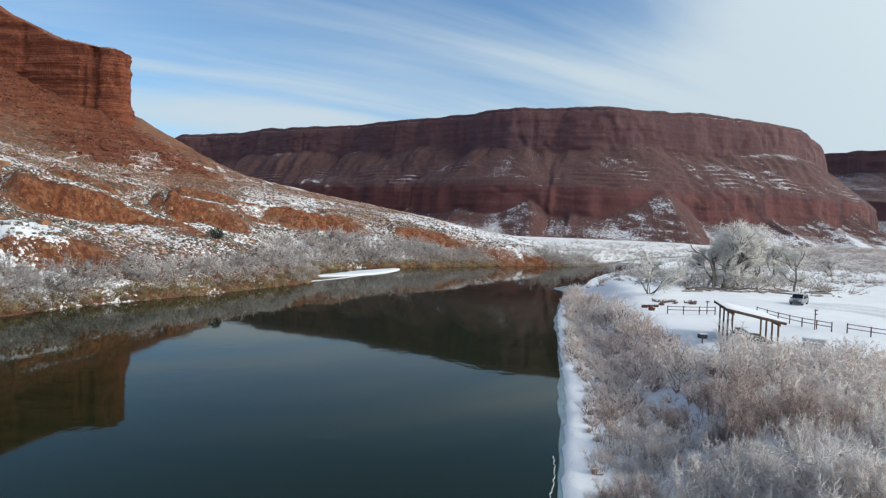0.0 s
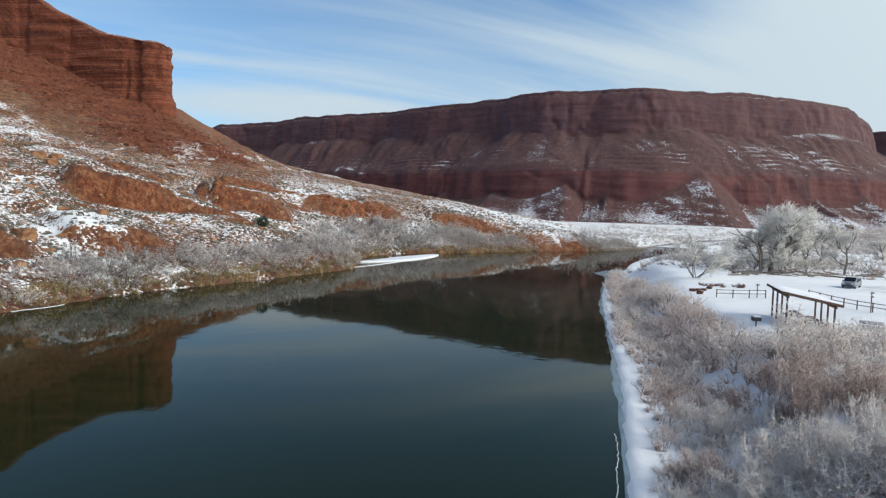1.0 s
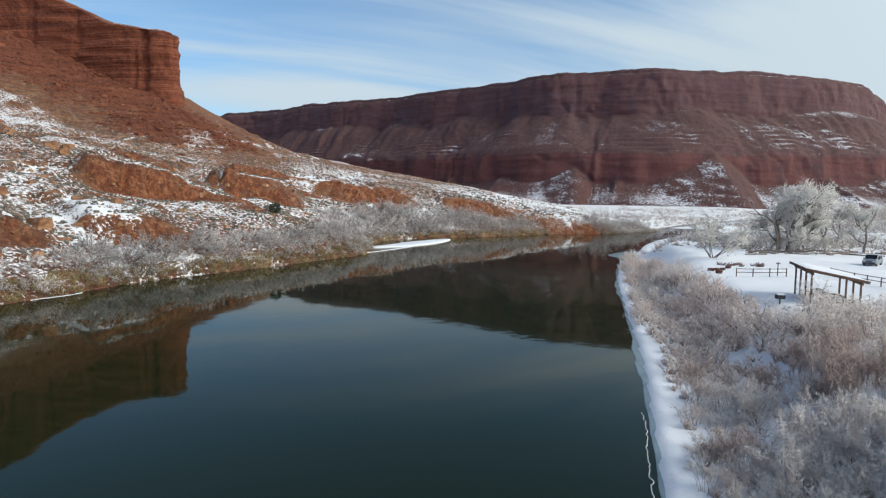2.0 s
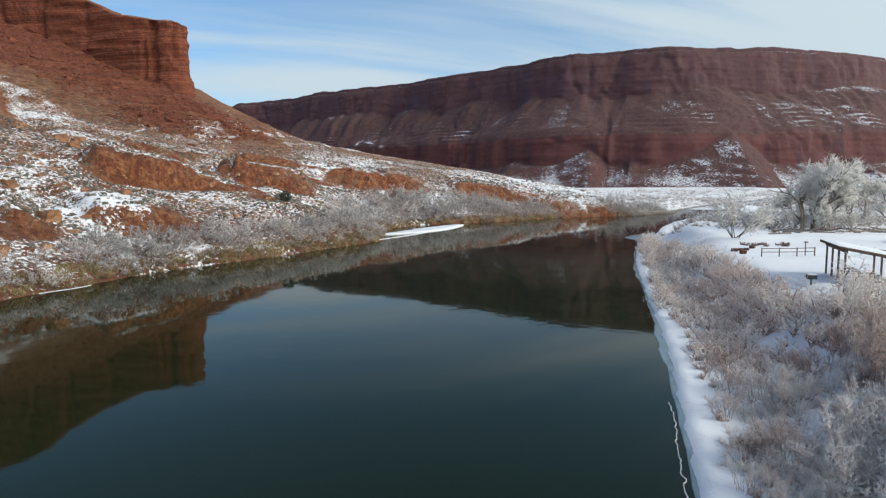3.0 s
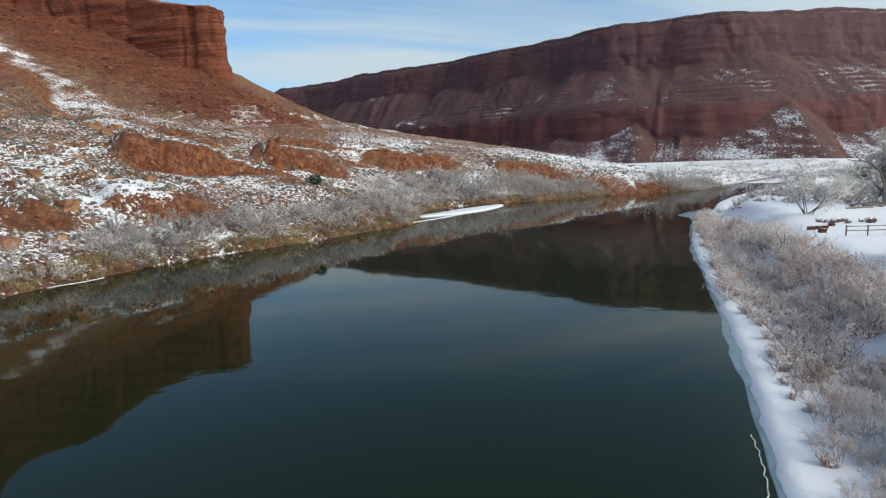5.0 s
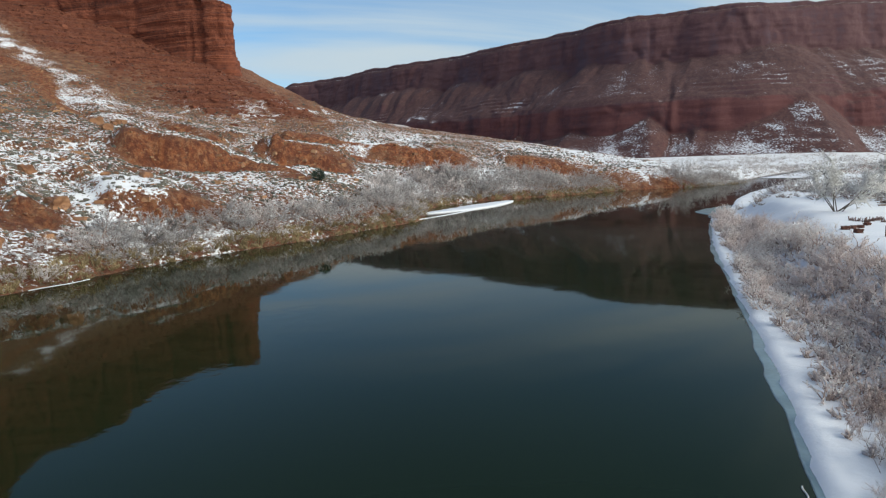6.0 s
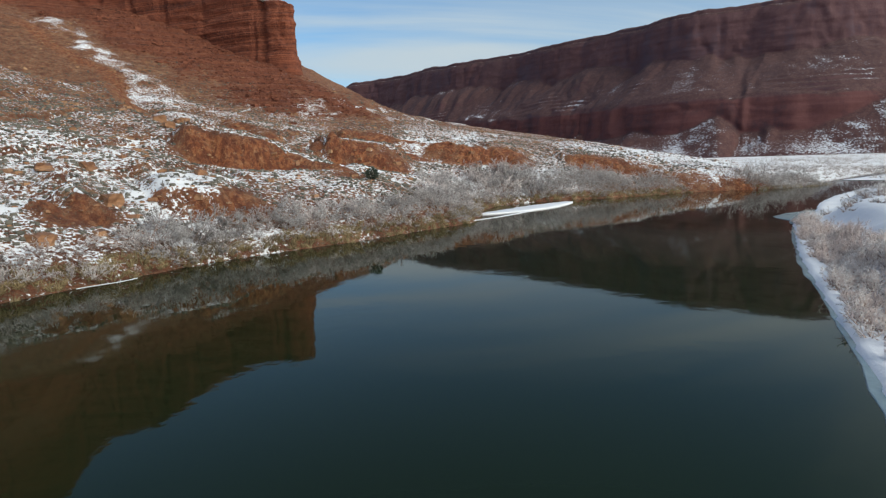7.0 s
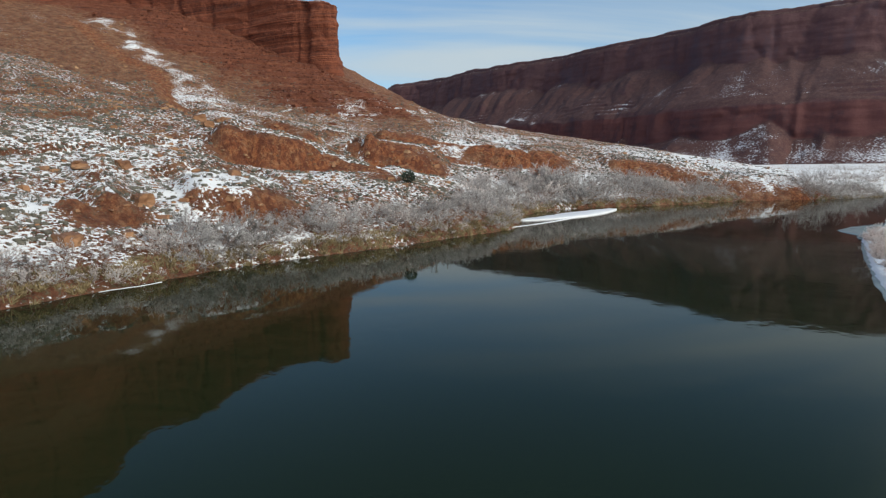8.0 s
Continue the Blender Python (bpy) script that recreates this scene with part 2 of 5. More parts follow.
def water_material():
    m, n, l, p = material("river_water")
    pos = n.new("ShaderNodeNewGeometry").outputs["Position"]
    murk = noise_node(n, l, 0.02, 3, 0.5, pos)
    l.new(mix_node(n, l, range_node(n, l, murk.outputs[0], 0.35, 0.65), (0.009, 0.0155, 0.0055), (0.011, 0.0185, 0.007)), p.inputs["Base Color"])
    p.inputs["Roughness"].default_value, p.inputs["IOR"].default_value = 0.03, 1.333
    p.inputs["Specular IOR Level"].default_value = 0.175
    p.inputs["Specular Tint"].default_value = (0.68, 0.95, 1.08, 1)
    a, b = noise_node(n, l, 0.55, 3, 0.5, pos), noise_node(n, l, 0.06, 2, 0.5, pos)
    calm = range_node(n, l, b.outputs[0], 0.40, 0.62)
    h = math_node(n, l, "MULTIPLY", a.outputs[0], math_node(n, l, "ADD", math_node(n, l, "MULTIPLY", calm, 0.8), 0.2))
    bump_node(n, l, h, 0.28, 0.03, p)
    return m


def twig_material(name, lo, hi, glow=0.0):
    """Bark or rime, a little different on each plant; thin frosted twigs let light through (glow)."""
    m, n, l, p = material(name)
    info = n.new("ShaderNodeObjectInfo").outputs["Random"]
    pos = n.new("ShaderNodeNewGeometry").outputs["Position"]
    a = noise_node(n, l, 0.30, 4, 0.6, pos)
    v = math_node(n, l, "MULTIPLY_ADD", info, 0.45)
    l.new(a.outputs[0], v.node.inputs[2])
    l.new(mix_node(n, l, range_node(n, l, v, 0.40, 0.88), lo, hi), p.inputs["Base Color"])
    p.inputs["Roughness"].default_value = 0.85
    if glow:
        through_light = n.new("ShaderNodeBsdfTranslucent")
        l.new(p.inputs["Base Color"].links[0].from_socket, through_light.inputs["Color"])
        blend = n.new("ShaderNodeMixShader")
        blend.inputs[0].default_value = glow
        l.new(p.outputs[0], blend.inputs[1]); l.new(through_light.outputs[0], blend.inputs[2])
        l.new(blend.outputs[0], n["Material Output"].inputs["Surface"])
    return m


SNOW = snow_material()
HILL = hill_material()
BUTTE = rock_material("butte_sandstone", (0.080, 0.023, 0.013), (0.225, 0.062, 0.028), (0.35, 0.120, 0.057), 1.1, 1.0, 1.2, ((0.19, 0.070, 0.036), (0.27, 0.12, 0.066)), 0.16, None, 1.15, 0.18, 0.2)
OUTCROP = rock_material("outcrop_sandstone", (0.05, 0.018, 0.010), (0.15, 0.043, 0.020), (0.24, 0.083, 0.042), 0.9, 0.3, 0.3, ((0.10, 0.034, 0.018), (0.16, 0.062, 0.034)))
# distance haze is mixed into these rock colours: bluer, with lifted darks
MESA = rock_material("hazy_mesa_sandstone", (0.076, 0.044, 0.057), (0.092, 0.040, 0.044), (0.128, 0.063, 0.063), 0.085, 0.85, 0.9, ((0.072, 0.033, 0.030), (0.134, 0.072, 0.058)), 0.045, (70, (0.045, 0.016, 0.019), (0.125, 0.035, 0.030)), 0.55, 0.95, 0.8)
WATER = water_material()
RIME = twig_material("rime_frost", (0.90, 0.86, 0.83), (0.97, 0.95, 0.93), 0.5)
RIME_WARM = twig_material("rime_on_red_twigs", (0.70, 0.60, 0.56), (0.92, 0.84, 0.80), 0.5)
RIME_GREY = twig_material("rime_on_grey_twigs", (0.28, 0.255, 0.245), (0.70, 0.66, 0.65), 0.4)
RUSSET = twig_material("bare_red_twigs", (0.17, 0.10, 0.085), (0.36, 0.25, 0.22), 0.25)
TWIG = twig_material("frosted_brown_twigs", (0.50, 0.39, 0.35), (0.84, 0.73, 0.68), 0.5)
GREY_TWIG = twig_material("bare_grey_twigs", (0.15, 0.13, 0.12), (0.45, 0.42, 0.40), 0.2)
CROWN = twig_material("rime_on_cottonwood", (0.79, 0.76, 0.715), (0.92, 0.895, 0.855), 0.4)
STEM = twig_material("willow_bark", (0.27, 0.19, 0.16), (0.43, 0.335, 0.29))
BARK = twig_material("cottonwood_bark", (0.10, 0.08, 0.065), (0.22, 0.19, 0.165))
STRAW = twig_material("dry_grass", (0.15, 0.105, 0.052), (0.42, 0.32, 0.165))
SAGE = twig_material("sagebrush", (0.06, 0.054, 0.04), (0.165, 0.15, 0.118))
SAGE_TIP = twig_material("sagebrush_tips", (0.13, 0.125, 0.10), (0.28, 0.265, 0.225))
JUNIPER = twig_material("juniper_needles", (0.020, 0.035, 0.020), (0.045, 0.065, 0.040))
STONE = rock_material("boulder_sandstone", (0.15, 0.062, 0.030), (0.30, 0.150, 0.074), (0.42, 0.25, 0.135), 0.5, 0.0, 0.15)
ICE = simple("river_ice", (0.22, 0.285, 0.295), 0.25, 0, 0.2, 0.4)
ICE_RIM = simple("ice_rim", (0.62, 0.60, 0.56), 0.6, 0, 0.1, 2.0)
WOOD = simple("weathered_timber", (0.14, 0.080, 0.055), 0.8, 0, 0.3, 3.0, 0.01)
WOOD_GREY = simple("grey_timber", (0.16, 0.125, 0.10), 0.85, 0, 0.3, 3.0, 0.01)
RED_ROCK = simple("dark_red_rock", (0.095, 0.036, 0.022), 0.9, 0, 0.35, 2.5, 0.05)


# ---- mesh helpers ----
def lattice(seed):
    return np.random.RandomState(seed).rand(256, 256)


def vnoise(x, y, seed=0):
    """Smooth value noise on arrays, 0 to 1, one cell a unit."""
    tab = lattice(seed)
    xi, yi = np.floor(x).astype(int), np.floor(y).astype(int)
    fx, fy = x - xi, y - yi
    fx, fy = fx * fx * (3 - 2 * fx), fy * fy * (3 - 2 * fy)
    a, b = tab[xi % 256, yi % 256], tab[(xi + 1) % 256, yi % 256]
    c, d = tab[xi % 256, (yi + 1) % 256], tab[(xi + 1) % 256, (yi + 1) % 256]
    return (a * (1 - fx) + b * fx) * (1 - fy) + (c * (1 - fx) + d * fx) * fy


def fbm(x, y, seed=0, octaves=4, gain=0.5):
    total, amp, norm = 0.0, 1.0, 0.0
    for k in range(octaves):
        total = total + amp * (vnoise(x * 2**k + 17.3 * k, y * 2**k - 9.1 * k, seed + k) - 0.5)
        norm += amp
        amp *= gain
    return 2 * total / norm


def sstep(v, lo, hi):
    t = np.clip((v - lo) / (hi - lo), 0, 1)
    return t * t * (3 - 2 * t)


def mesh_from(name, verts, quads, mats, smooth=True, mat_index=None, attributes=None, tris=None):
    """A mesh from arrays of corners and of faces."""
    me = bpy.data.meshes.new(name)
    n = len(quads)
    me.vertices.add(len(verts)); me.vertices.foreach_set("co", np.asarray(verts, np.float32).ravel())
    corners = np.asarray(quads, np.int32)
    per = corners.shape[1]
    flat_corners = corners.ravel()
    starts = np.arange(0, per * n, per, dtype=np.int32)
    if tris is not None and len(tris):
        starts = np.r_[starts, per * n + np.arange(0, 3 * len(tris), 3)].astype(np.int32)
        flat_corners = np.r_[flat_corners, np.asarray(tris, np.int32).ravel()].astype(np.int32)
        n += len(tris)
    me.loops.add(len(flat_corners)); me.loops.foreach_set("vertex_index", flat_corners)
    me.polygons.add(n); me.polygons.foreach_set("loop_start", starts)
    me.polygons.foreach_set("use_smooth", np.full(n, smooth))
    for m in mats:
        me.materials.append(m)
    if mat_index is not None:
        me.polygons.foreach_set("material_index", np.asarray(mat_index, np.int32))
    me.update(calc_edges=True)
    for key, values in (attributes or {}).items():
        me.attributes.new(key, "FLOAT", "POINT").data.foreach_set("value", np.asarray(values, np.float32).ravel())
    return me


def grid_quads(nu, nv):
    i = np.arange(nu * nv).reshape(nu, nv)
    return np.stack([i[:-1, :-1], i[1:, :-1], i[1:, 1:], i[:-1, 1:]], -1).reshape(-1, 4)


def tubes(name, segs, mats):
    """Three-sided tapering twigs as one mesh. segs: rows of start, end, both radii (0: it ends in a point) and the material's index."""
    s = np.asarray(segs, float)
    fine, s = s[s[:, 7] <= 0], s[s[:, 7] > 0]
    a, b, ra, rb = s[:, 0:3], s[:, 3:6], s[:, 6], s[:, 7]
    d = b - a
    d /= np.linalg.norm(d, axis=1, keepdims=True) + 1e-9
    up = np.where(np.abs(d[:, 2:3]) > 0.9, (1.0, 0, 0), (0, 0, 1.0))
    u = np.cross(d, up); u /= np.linalg.norm(u, axis=1, keepdims=True)
    w = np.cross(d, u)
    rings = []
    for centre, r in ((a, ra), (b, rb)):
        for k in range(3):
            t = 2 * math.pi * k / 3
            rings.append(centre + r[:, None] * (math.cos(t) * u + math.sin(t) * w))
    v = np.stack(rings, 1).reshape(-1, 3)
    base = (np.arange(len(s)) * 6)[:, None]
    q = np.concatenate([base + np.array([k, (k + 1) % 3, 3 + (k + 1) % 3, 3 + k]) for k in range(3)])
    idx = np.tile(s[:, 8].astype(int), 3)
    if not len(fine):
        return mesh_from(name, v, q, mats, True, idx)
    # twigs: three-sided spikes
    a, b, r0 = fine[:, 0:3], fine[:, 3:6], fine[:, 6]
    d = b - a
    d /= np.linalg.norm(d, axis=1, keepdims=True) + 1e-9
    up = np.where(np.abs(d[:, 2:3]) > 0.9, (1.0, 0, 0), (0, 0, 1.0))
    u = np.cross(d, up); u /= np.linalg.norm(u, axis=1, keepdims=True)
    w = np.cross(d, u)
    ring = [a + r0[:, None] * (math.cos(2 * math.pi * k / 3) * u + math.sin(2 * math.pi * k / 3) * w) for k in range(3)]
    spikes = np.stack(ring + [b], 1).reshape(-1, 3)
    at = len(v) + (np.arange(len(fine)) * 4)[:, None]
    t = np.concatenate([at + np.array([k, (k + 1) % 3, 3]) for k in range(3)])
    idx = np.r_[idx, np.tile(fine[:, 8].astype(int), 3)]
    return mesh_from(name, np.vstack([v, spikes]), q, mats, True, idx, None, t)


def part(name, bm, mat, parent, label=""):
    """Links a bmesh as one mesh object under a thing or a part."""
    me = bpy.data.meshes.new(name)
    bm.to_mesh(me); bm.free()
    for m in mat if isinstance(mat, (list, tuple)) else [mat]:
        me.materials.append(m)
    ob = new(name, me)
    ob.parent = parent
    return tagged(ob, label)


def box(bm, size, at=(0, 0, 0), turn=(0, 0, 0), bevel=0.0):
    """A box with softened edges, added to bm."""
    made = bmesh.ops.create_cube(bm, size=1.0, matrix=pose(*at, *turn) @ Matrix.Diagonal((*size, 1)))
    if bevel:
        edges = list({e for v in made["verts"] for e in v.link_edges})
        bmesh.ops.bevel(bm, geom=edges, offset=bevel, segments=1, affect="EDGES")
    return bm


def curve_points(points, step):
    """Points at even steps along a smooth curve through the given ones."""
    p = np.asarray(points, float)
    p = np.vstack([2 * p[0] - p[1], p, 2 * p[-1] - p[-2]])
    out = []
    for k in range(1, len(p) - 2):
        n = max(2, int(np.linalg.norm(p[k + 1] - p[k]) / step))
        t = np.linspace(0, 1, n, endpoint=False)[:, None]
        a, b, c, d = p[k - 1], p[k], p[k + 1], p[k + 2]
        out.append(0.5 * (2 * b + (c - a) * t + (2 * a - 5 * b + 4 * c - d) * t**2 + (3 * b - a - 3 * c + d) * t**3))
    out.append(p[-2][None])
    return np.vstack(out)


def nearest(px, py, line):
    """Distance from points to a line of points, signed (positive on its left side), and the length along it."""
    a, b = line[:-1], line[1:]
    run = np.r_[0, np.cumsum(np.linalg.norm(b - a, axis=1))]
    best, side, along = np.full(px.shape, 1e18), np.zeros(px.shape), np.zeros(px.shape)
    for k in range(len(a)):
        e = b[k] - a[k]
        L2 = e @ e
        t = np.clip(((px - a[k, 0]) * e[0] + (py - a[k, 1]) * e[1]) / L2, 0, 1)
        dx, dy = px - a[k, 0] - t * e[0], py - a[k, 1] - t * e[1]
        d2 = dx * dx + dy * dy
        closer = d2 < best
        best = np.where(closer, d2, best)
        side = np.where(closer, e[0] * dy - e[1] * dx, side)
        along = np.where(closer, run[k] + t * math.sqrt(L2), along)
    return np.sqrt(best) * np.sign(side), along


# ---- the ground: river bed, banks, snowy flat, red hillside ----
LEFT_BANK = curve_points([(-57, -900), (-62, -200), (-65, 0), (-64.5, 59), (-63.3, 70), (-61, 85), (-56, 99), (-50.5, 112), (-46.5, 126), (-41.8, 140),
                          (-45.5, 158), (-49, 174), (-47.5, 189), (-38, 202), (-15, 222), (1.5, 241), (24, 253), (48, 276), (60, 312), (110, 408), (330, 760), (560, 1100)], 12)
RIGHT_BANK = curve_points([(-30, -900), (-10, -200), (3.0, 0), (6.1, 34), (7.9, 49), (8.9, 60), (10.4, 80), (12.4, 104), (14.2, 118), (16.1, 131),
                           (18.9, 150), (25, 165), (33, 198), (56, 255), (105, 350), (220, 520), (420, 820), (640, 1100)], 8)
BUTTE_LINE = curve_points([(-470, 640), (-345, 480), (-258, 378), (-211, 331), (-236, 323), (-275, 326), (-322, 328), (-375, 326), (-450, 285), (-530, 180), (-600, 20), (-620, -300)], 4)

HILL_D = (-40, 0, 1.3, 4, 10, 18, 30, 45, 66, 80, 112, 135, 185, 205, 260, 400, 900)
HILL_Z = (-2, 0, 1.25, 2.5, 4.8, 8.2, 11.4, 14.6, 20.7, 24.5, 31.5, 38, 51, 58, 73, 105, 190)
# bare red banks: the crest's line (uphill on its left), the width of the face below it, its height, the length over which its end runs out
BANKS = [([(-112, 129), (-98, 137), (-90, 146), (-79, 149), (-66, 141)], 7.5, 4.6, 34), ([(-105, 177), (-92, 186), (-75, 193)], 17, 7.5, 12),
         ([(-122, 216), (-106, 225), (-88, 233), (-66, 239), (-48, 243)], 15, 6.0, 16), ([(-81, 91), (-74, 99), (-65, 109)], 6, 2.7, 12), ([(-84.5, 77), (-80.5, 82), (-77, 87.5)], 6.2, 2.8, 7),
         ([(-45, 252), (-30, 257), (-6, 259)], 10, 4.2, 12), ([(-8, 246), (6, 256), (24, 263), (33, 266)], 11, 2.6, 10), ([(-150, 196), (-132, 186), (-118, 186)], 8, 3.2, 7)]


RAVINE_LINE = [(-352, 262), (-300, 248), (-242, 236), (-185, 192), (-140, 163), (-112, 142)]


def butte_foot(x):
    return np.interp(-x, (150, 208, 237, 271, 322, 375, 450, 600), (57, 65, 75, 88, 111, 124, 135, 145))


def ground_height(x, y):
    """Height, cover of snow, bareness and the side (0 hillside, 1 flat) at points of the plan."""
    dl, sl = nearest(x, y, LEFT_BANK)
    dr, sr = nearest(x, y, RIGHT_BANK)
    dr = -dr
    n1, n2, n3 = fbm(x / 60, y / 60, 3, 4), fbm(x / 16, y / 16, 11, 4), fbm(x / 4.5, y / 4.5, 23, 3)
    # hillside
    dw = dl + 5.0 * fbm(x / 26, y / 26, 31, 3) * sstep(dl, 8, 30)
    z = np.interp(dw, HILL_D, HILL_Z)
    bare = np.zeros_like(z)
    for points, wide, high, runout in BANKS:
        line = curve_points(points, 4)
        c, u = nearest(x, y, line)
        length = np.linalg.norm(np.diff(line, axis=0), axis=1).sum()
        v = u + 5.0 * n3 * sstep(u, 0, 1) * sstep(length - u, 0, 1)
        w = sstep(v, 0, 8) * sstep(length - v, 0, 8)
        c = c + 3.2 * n2 + 2.0 * n3
        rill = np.abs(fbm(u / 6.5 + 0.5 * n2, c / 60, 43, 2))
        lift = w * high * sstep(length - u, -2, runout)
        face = sstep(c, -wide, 0)
        z = z + lift * (face * (1 - sstep(c, 5, 42)) - 0.25 * (1 - face) * sstep(c, -wide - 18, -wide))
        z = z - 0.22 * lift * (1 - sstep(rill, 0, 0.16)) * sstep(c, -wide - 6, -wide) * (1 - sstep(c, -2, 3))
        bare = np.maximum(bare, w * sstep(c, -wide - 2.5, -wide + 1) * (1 - sstep(c, -0.8, 1.0)) * (0.25 + 0.75 * sstep(rill, 0.015, 0.07)))
    bare = bare * (1 - 0.75 * sstep(fbm(x / 7, y / 7, 57, 4) + 0.10 * n2, 0.08, 0.26))
    z = z - 1.5 * bare * (np.abs(fbm(sl / 3.2, dl / 30, 43, 2)) < 0.12) * 0.6 - 0.9 * bare * np.abs(fbm(sl / 5, dl / 25, 44, 2))
    gulley = np.abs(fbm(x / 34 + 0.3 * n2, sl / 34, 41, 2))
    z = z - 2.2 * (1 - sstep(gulley, 0.0, 0.16)) * sstep(dl, 10, 40) * (1 - sstep(dl, 150, 220))
    z = z + (2.2 * n1 + 1.0 * n2) * sstep(dl, 10, 60) + 0.75 * n3 * sstep(dl, 3, 16)
    spur = np.where(x < 26, 8.7 + (26 - x) * 0.172, 8.7 - (x - 26) * 0.06)
    spur = np.maximum(spur, 3) + 2.0 * n1 + 0.8 * n2
    spur = spur + (9 - spur) * sstep(y, 440, 640)
    k = 6.0
    z = np.where(y > 180, -k * np.log(np.exp(-np.clip(z, -50, 300) / k) + np.exp(-np.clip(spur, -50, 300) / k)), z)
    # a ravine from the butte's foot down to the long bank: bare on its near side, snow on the far one
    rc, ru = nearest(x, y, curve_points(RAVINE_LINE, 8))
    rc = rc + 4.5 * n2 + 2.0 * n3
    deep = sstep(ru, 0, 30) * sstep(250 - ru, -20, 60)
    z = z - 3.2 * deep * np.exp(-(rc / 5.5) ** 2) + 2.0 * deep * np.exp(-((rc + 11) / 6) ** 2)
    bare = np.maximum(bare, 0.8 * deep * np.exp(-((rc + 5) / 3.8) ** 4))
    drifted = deep * np.exp(-((rc - 9) / 10) ** 4) * np.clip(0.62 + 1.5 * fbm(x / 7, y / 7, 48, 4), 0, 1.1)
    dc, _ = nearest(x, y, BUTTE_LINE)
    cone = butte_foot(x) + 1.5 - 0.27 * np.abs(dc) + 1.6 * n2 + 1.5 * n1 + 0.4 * n3
    inside = dc < 0
    cone = np.where(inside, butte_foot(x), cone)
    z = np.where(dl > 30, np.maximum(z, cone), z)
    z = z + 1.0 * np.abs(n2) * sstep(z, 34, 50) * (dl > 30)
    # ledges of rock below the butte
    start = np.interp(-x, (100, 150, 185, 218, 265, 330, 420), (-27, -23, -18, -14, -12, -11, -9))
    upper = sstep(z - butte_foot(x) - start + 6 * n1 + 5 * n2 + 3 * n3, -5, 5) * (dl > 30)
    upper = upper * (1 - 0.8 * sstep(y - 280 - 0.5 * (-123 - x) + 9 * n2, -6, 10))
    u = z / 4.6 + 0.5 * n1 + 0.5 * n2
    z = z + 0.62 * upper * 4.6 * (np.floor(u) + sstep(u - np.floor(u), 0.43, 0.57) - u) * (0.6 + 0.8 * np.abs(n2))
    # snowy flat on the far bank
    shelf = 0.35 + 0.05 * n3
    step = 3.1 + 1.2 * fbm(sr / 9, sr / 31, 51, 2)
    zr = np.where(dr < 0, np.maximum(-2, 0.05 + 0.8 * dr), shelf + 3.7 * sstep(dr, step, step + 9 + 3 * n2) + 0.10 * n3 + 0.12 * n2)
    zr = zr - 1.8 * sstep(y, 155, 215) * sstep(dr, 2, 20) * (1 - sstep(y, 330, 460)) + 6.0 * sstep(np.hypot(x * 0.5, y), 250, 700) + 0.5 * n1 * sstep(dr, 8, 30)
    both = np.where(dl > 0, z, np.where(dr > -6, zr, np.maximum(-2.0, np.maximum(np.interp(dl, HILL_D, HILL_Z), np.where(dr > -8, zr, -2)))))
    # far plain
    far = sstep(np.hypot(x, y), 900, 1500)
    both = both * (1 - far) + (10 + 4 * n1) * far
    return both, dl, sl, dr, bare, (n1, n2, n3), upper * (1 - 0.7 * drifted), drifted


def axis_steps(*runs):
    out = [np.array([runs[0][0]])]
    for lo, hi, step in runs:
        n = max(1, int(round((hi - lo) / step)))
        out.append(np.linspace(lo, hi, n + 1)[1:])
    return np.concatenate(out)


gx = axis_steps((-4200, -1200, 150), (-1200, -420, 14), (-420, -160, 1.7), (-160, -58, 0.9), (-58, -40, 1.2), (-40, 0, 2.0), (0, 22, 0.55), (22, 45, 1.2), (45, 160, 2.0), (160, 700, 9), (700, 4200, 140))
gy = axis_steps((-1500, -100, 60), (-100, 10, 5), (10, 24, 1.25), (24, 120, 0.85), (120, 250, 1.25), (250, 335, 1.6), (335, 480, 3.0), (480, 1000, 7), (1000, 4700, 120))
X, Y = np.meshgrid(gx, gy, indexing="ij")
Z, DL, SL, DR, BARE, NN, UPPER, RAVINE = ground_height(X, Y)
slope = np.hypot(np.gradient(Z, gx, axis=0), np.gradient(Z, gy, axis=1))
cover = 0.51 - 0.34 * sstep(slope, 0.40, 0.95) + 0.26 * NN[1] + 0.20 * NN[0]
cover = cover - 0.44 * sstep(Z, 40, 62) - 0.45 * UPPER - 0.20 * sstep(Z, 14, 34) - 0.12 * sstep(X, -95, -60) * sstep(Y, 190, 215) * (1 - sstep(X, -10, 20)) + 0.06 * sstep(Z, 6, 12) - (0.16 + 0.30 * sstep(SL, 985, 1000)) * (1 - sstep(DL, 2, 6))
cover = cover + 0.35 * sstep(X, -60, 60) * sstep(Y, 230, 330)
across, along = 0.37 * X + 0.93 * Y, 0.93 * X - 0.37 * Y
drift = sstep(fbm(across / 6 + 0.5 * NN[1], along / 70, 47, 4), 0.06, 0.3)
cover = cover + (0.30 * drift - 0.08) * sstep(Z, 28, 46) * (1 - 0.55 * UPPER)
cover = cover + 0.40 * sstep(fbm(X / 3.5, Y / 3.5, 49, 3), -0.05, 0.2) * (1 - sstep(DL, 4, 7)) * sstep(DL, 0.2, 0.8) * (1 - sstep(SL, 985, 1000))
for fx, fy, rx, ry in ((-77, 168, 9, 10), (-50, 222, 15, 9), (-62, 188, 8, 9)):
    cover = cover + 0.55 * np.exp(-((X - fx) / rx) ** 2 - ((Y - fy) / ry) ** 2)
cover = cover + 0.20 * (1 - sstep(SL, 978, 990)) * sstep(DL, 4, 8) * (1 - sstep(DL, 26, 40))
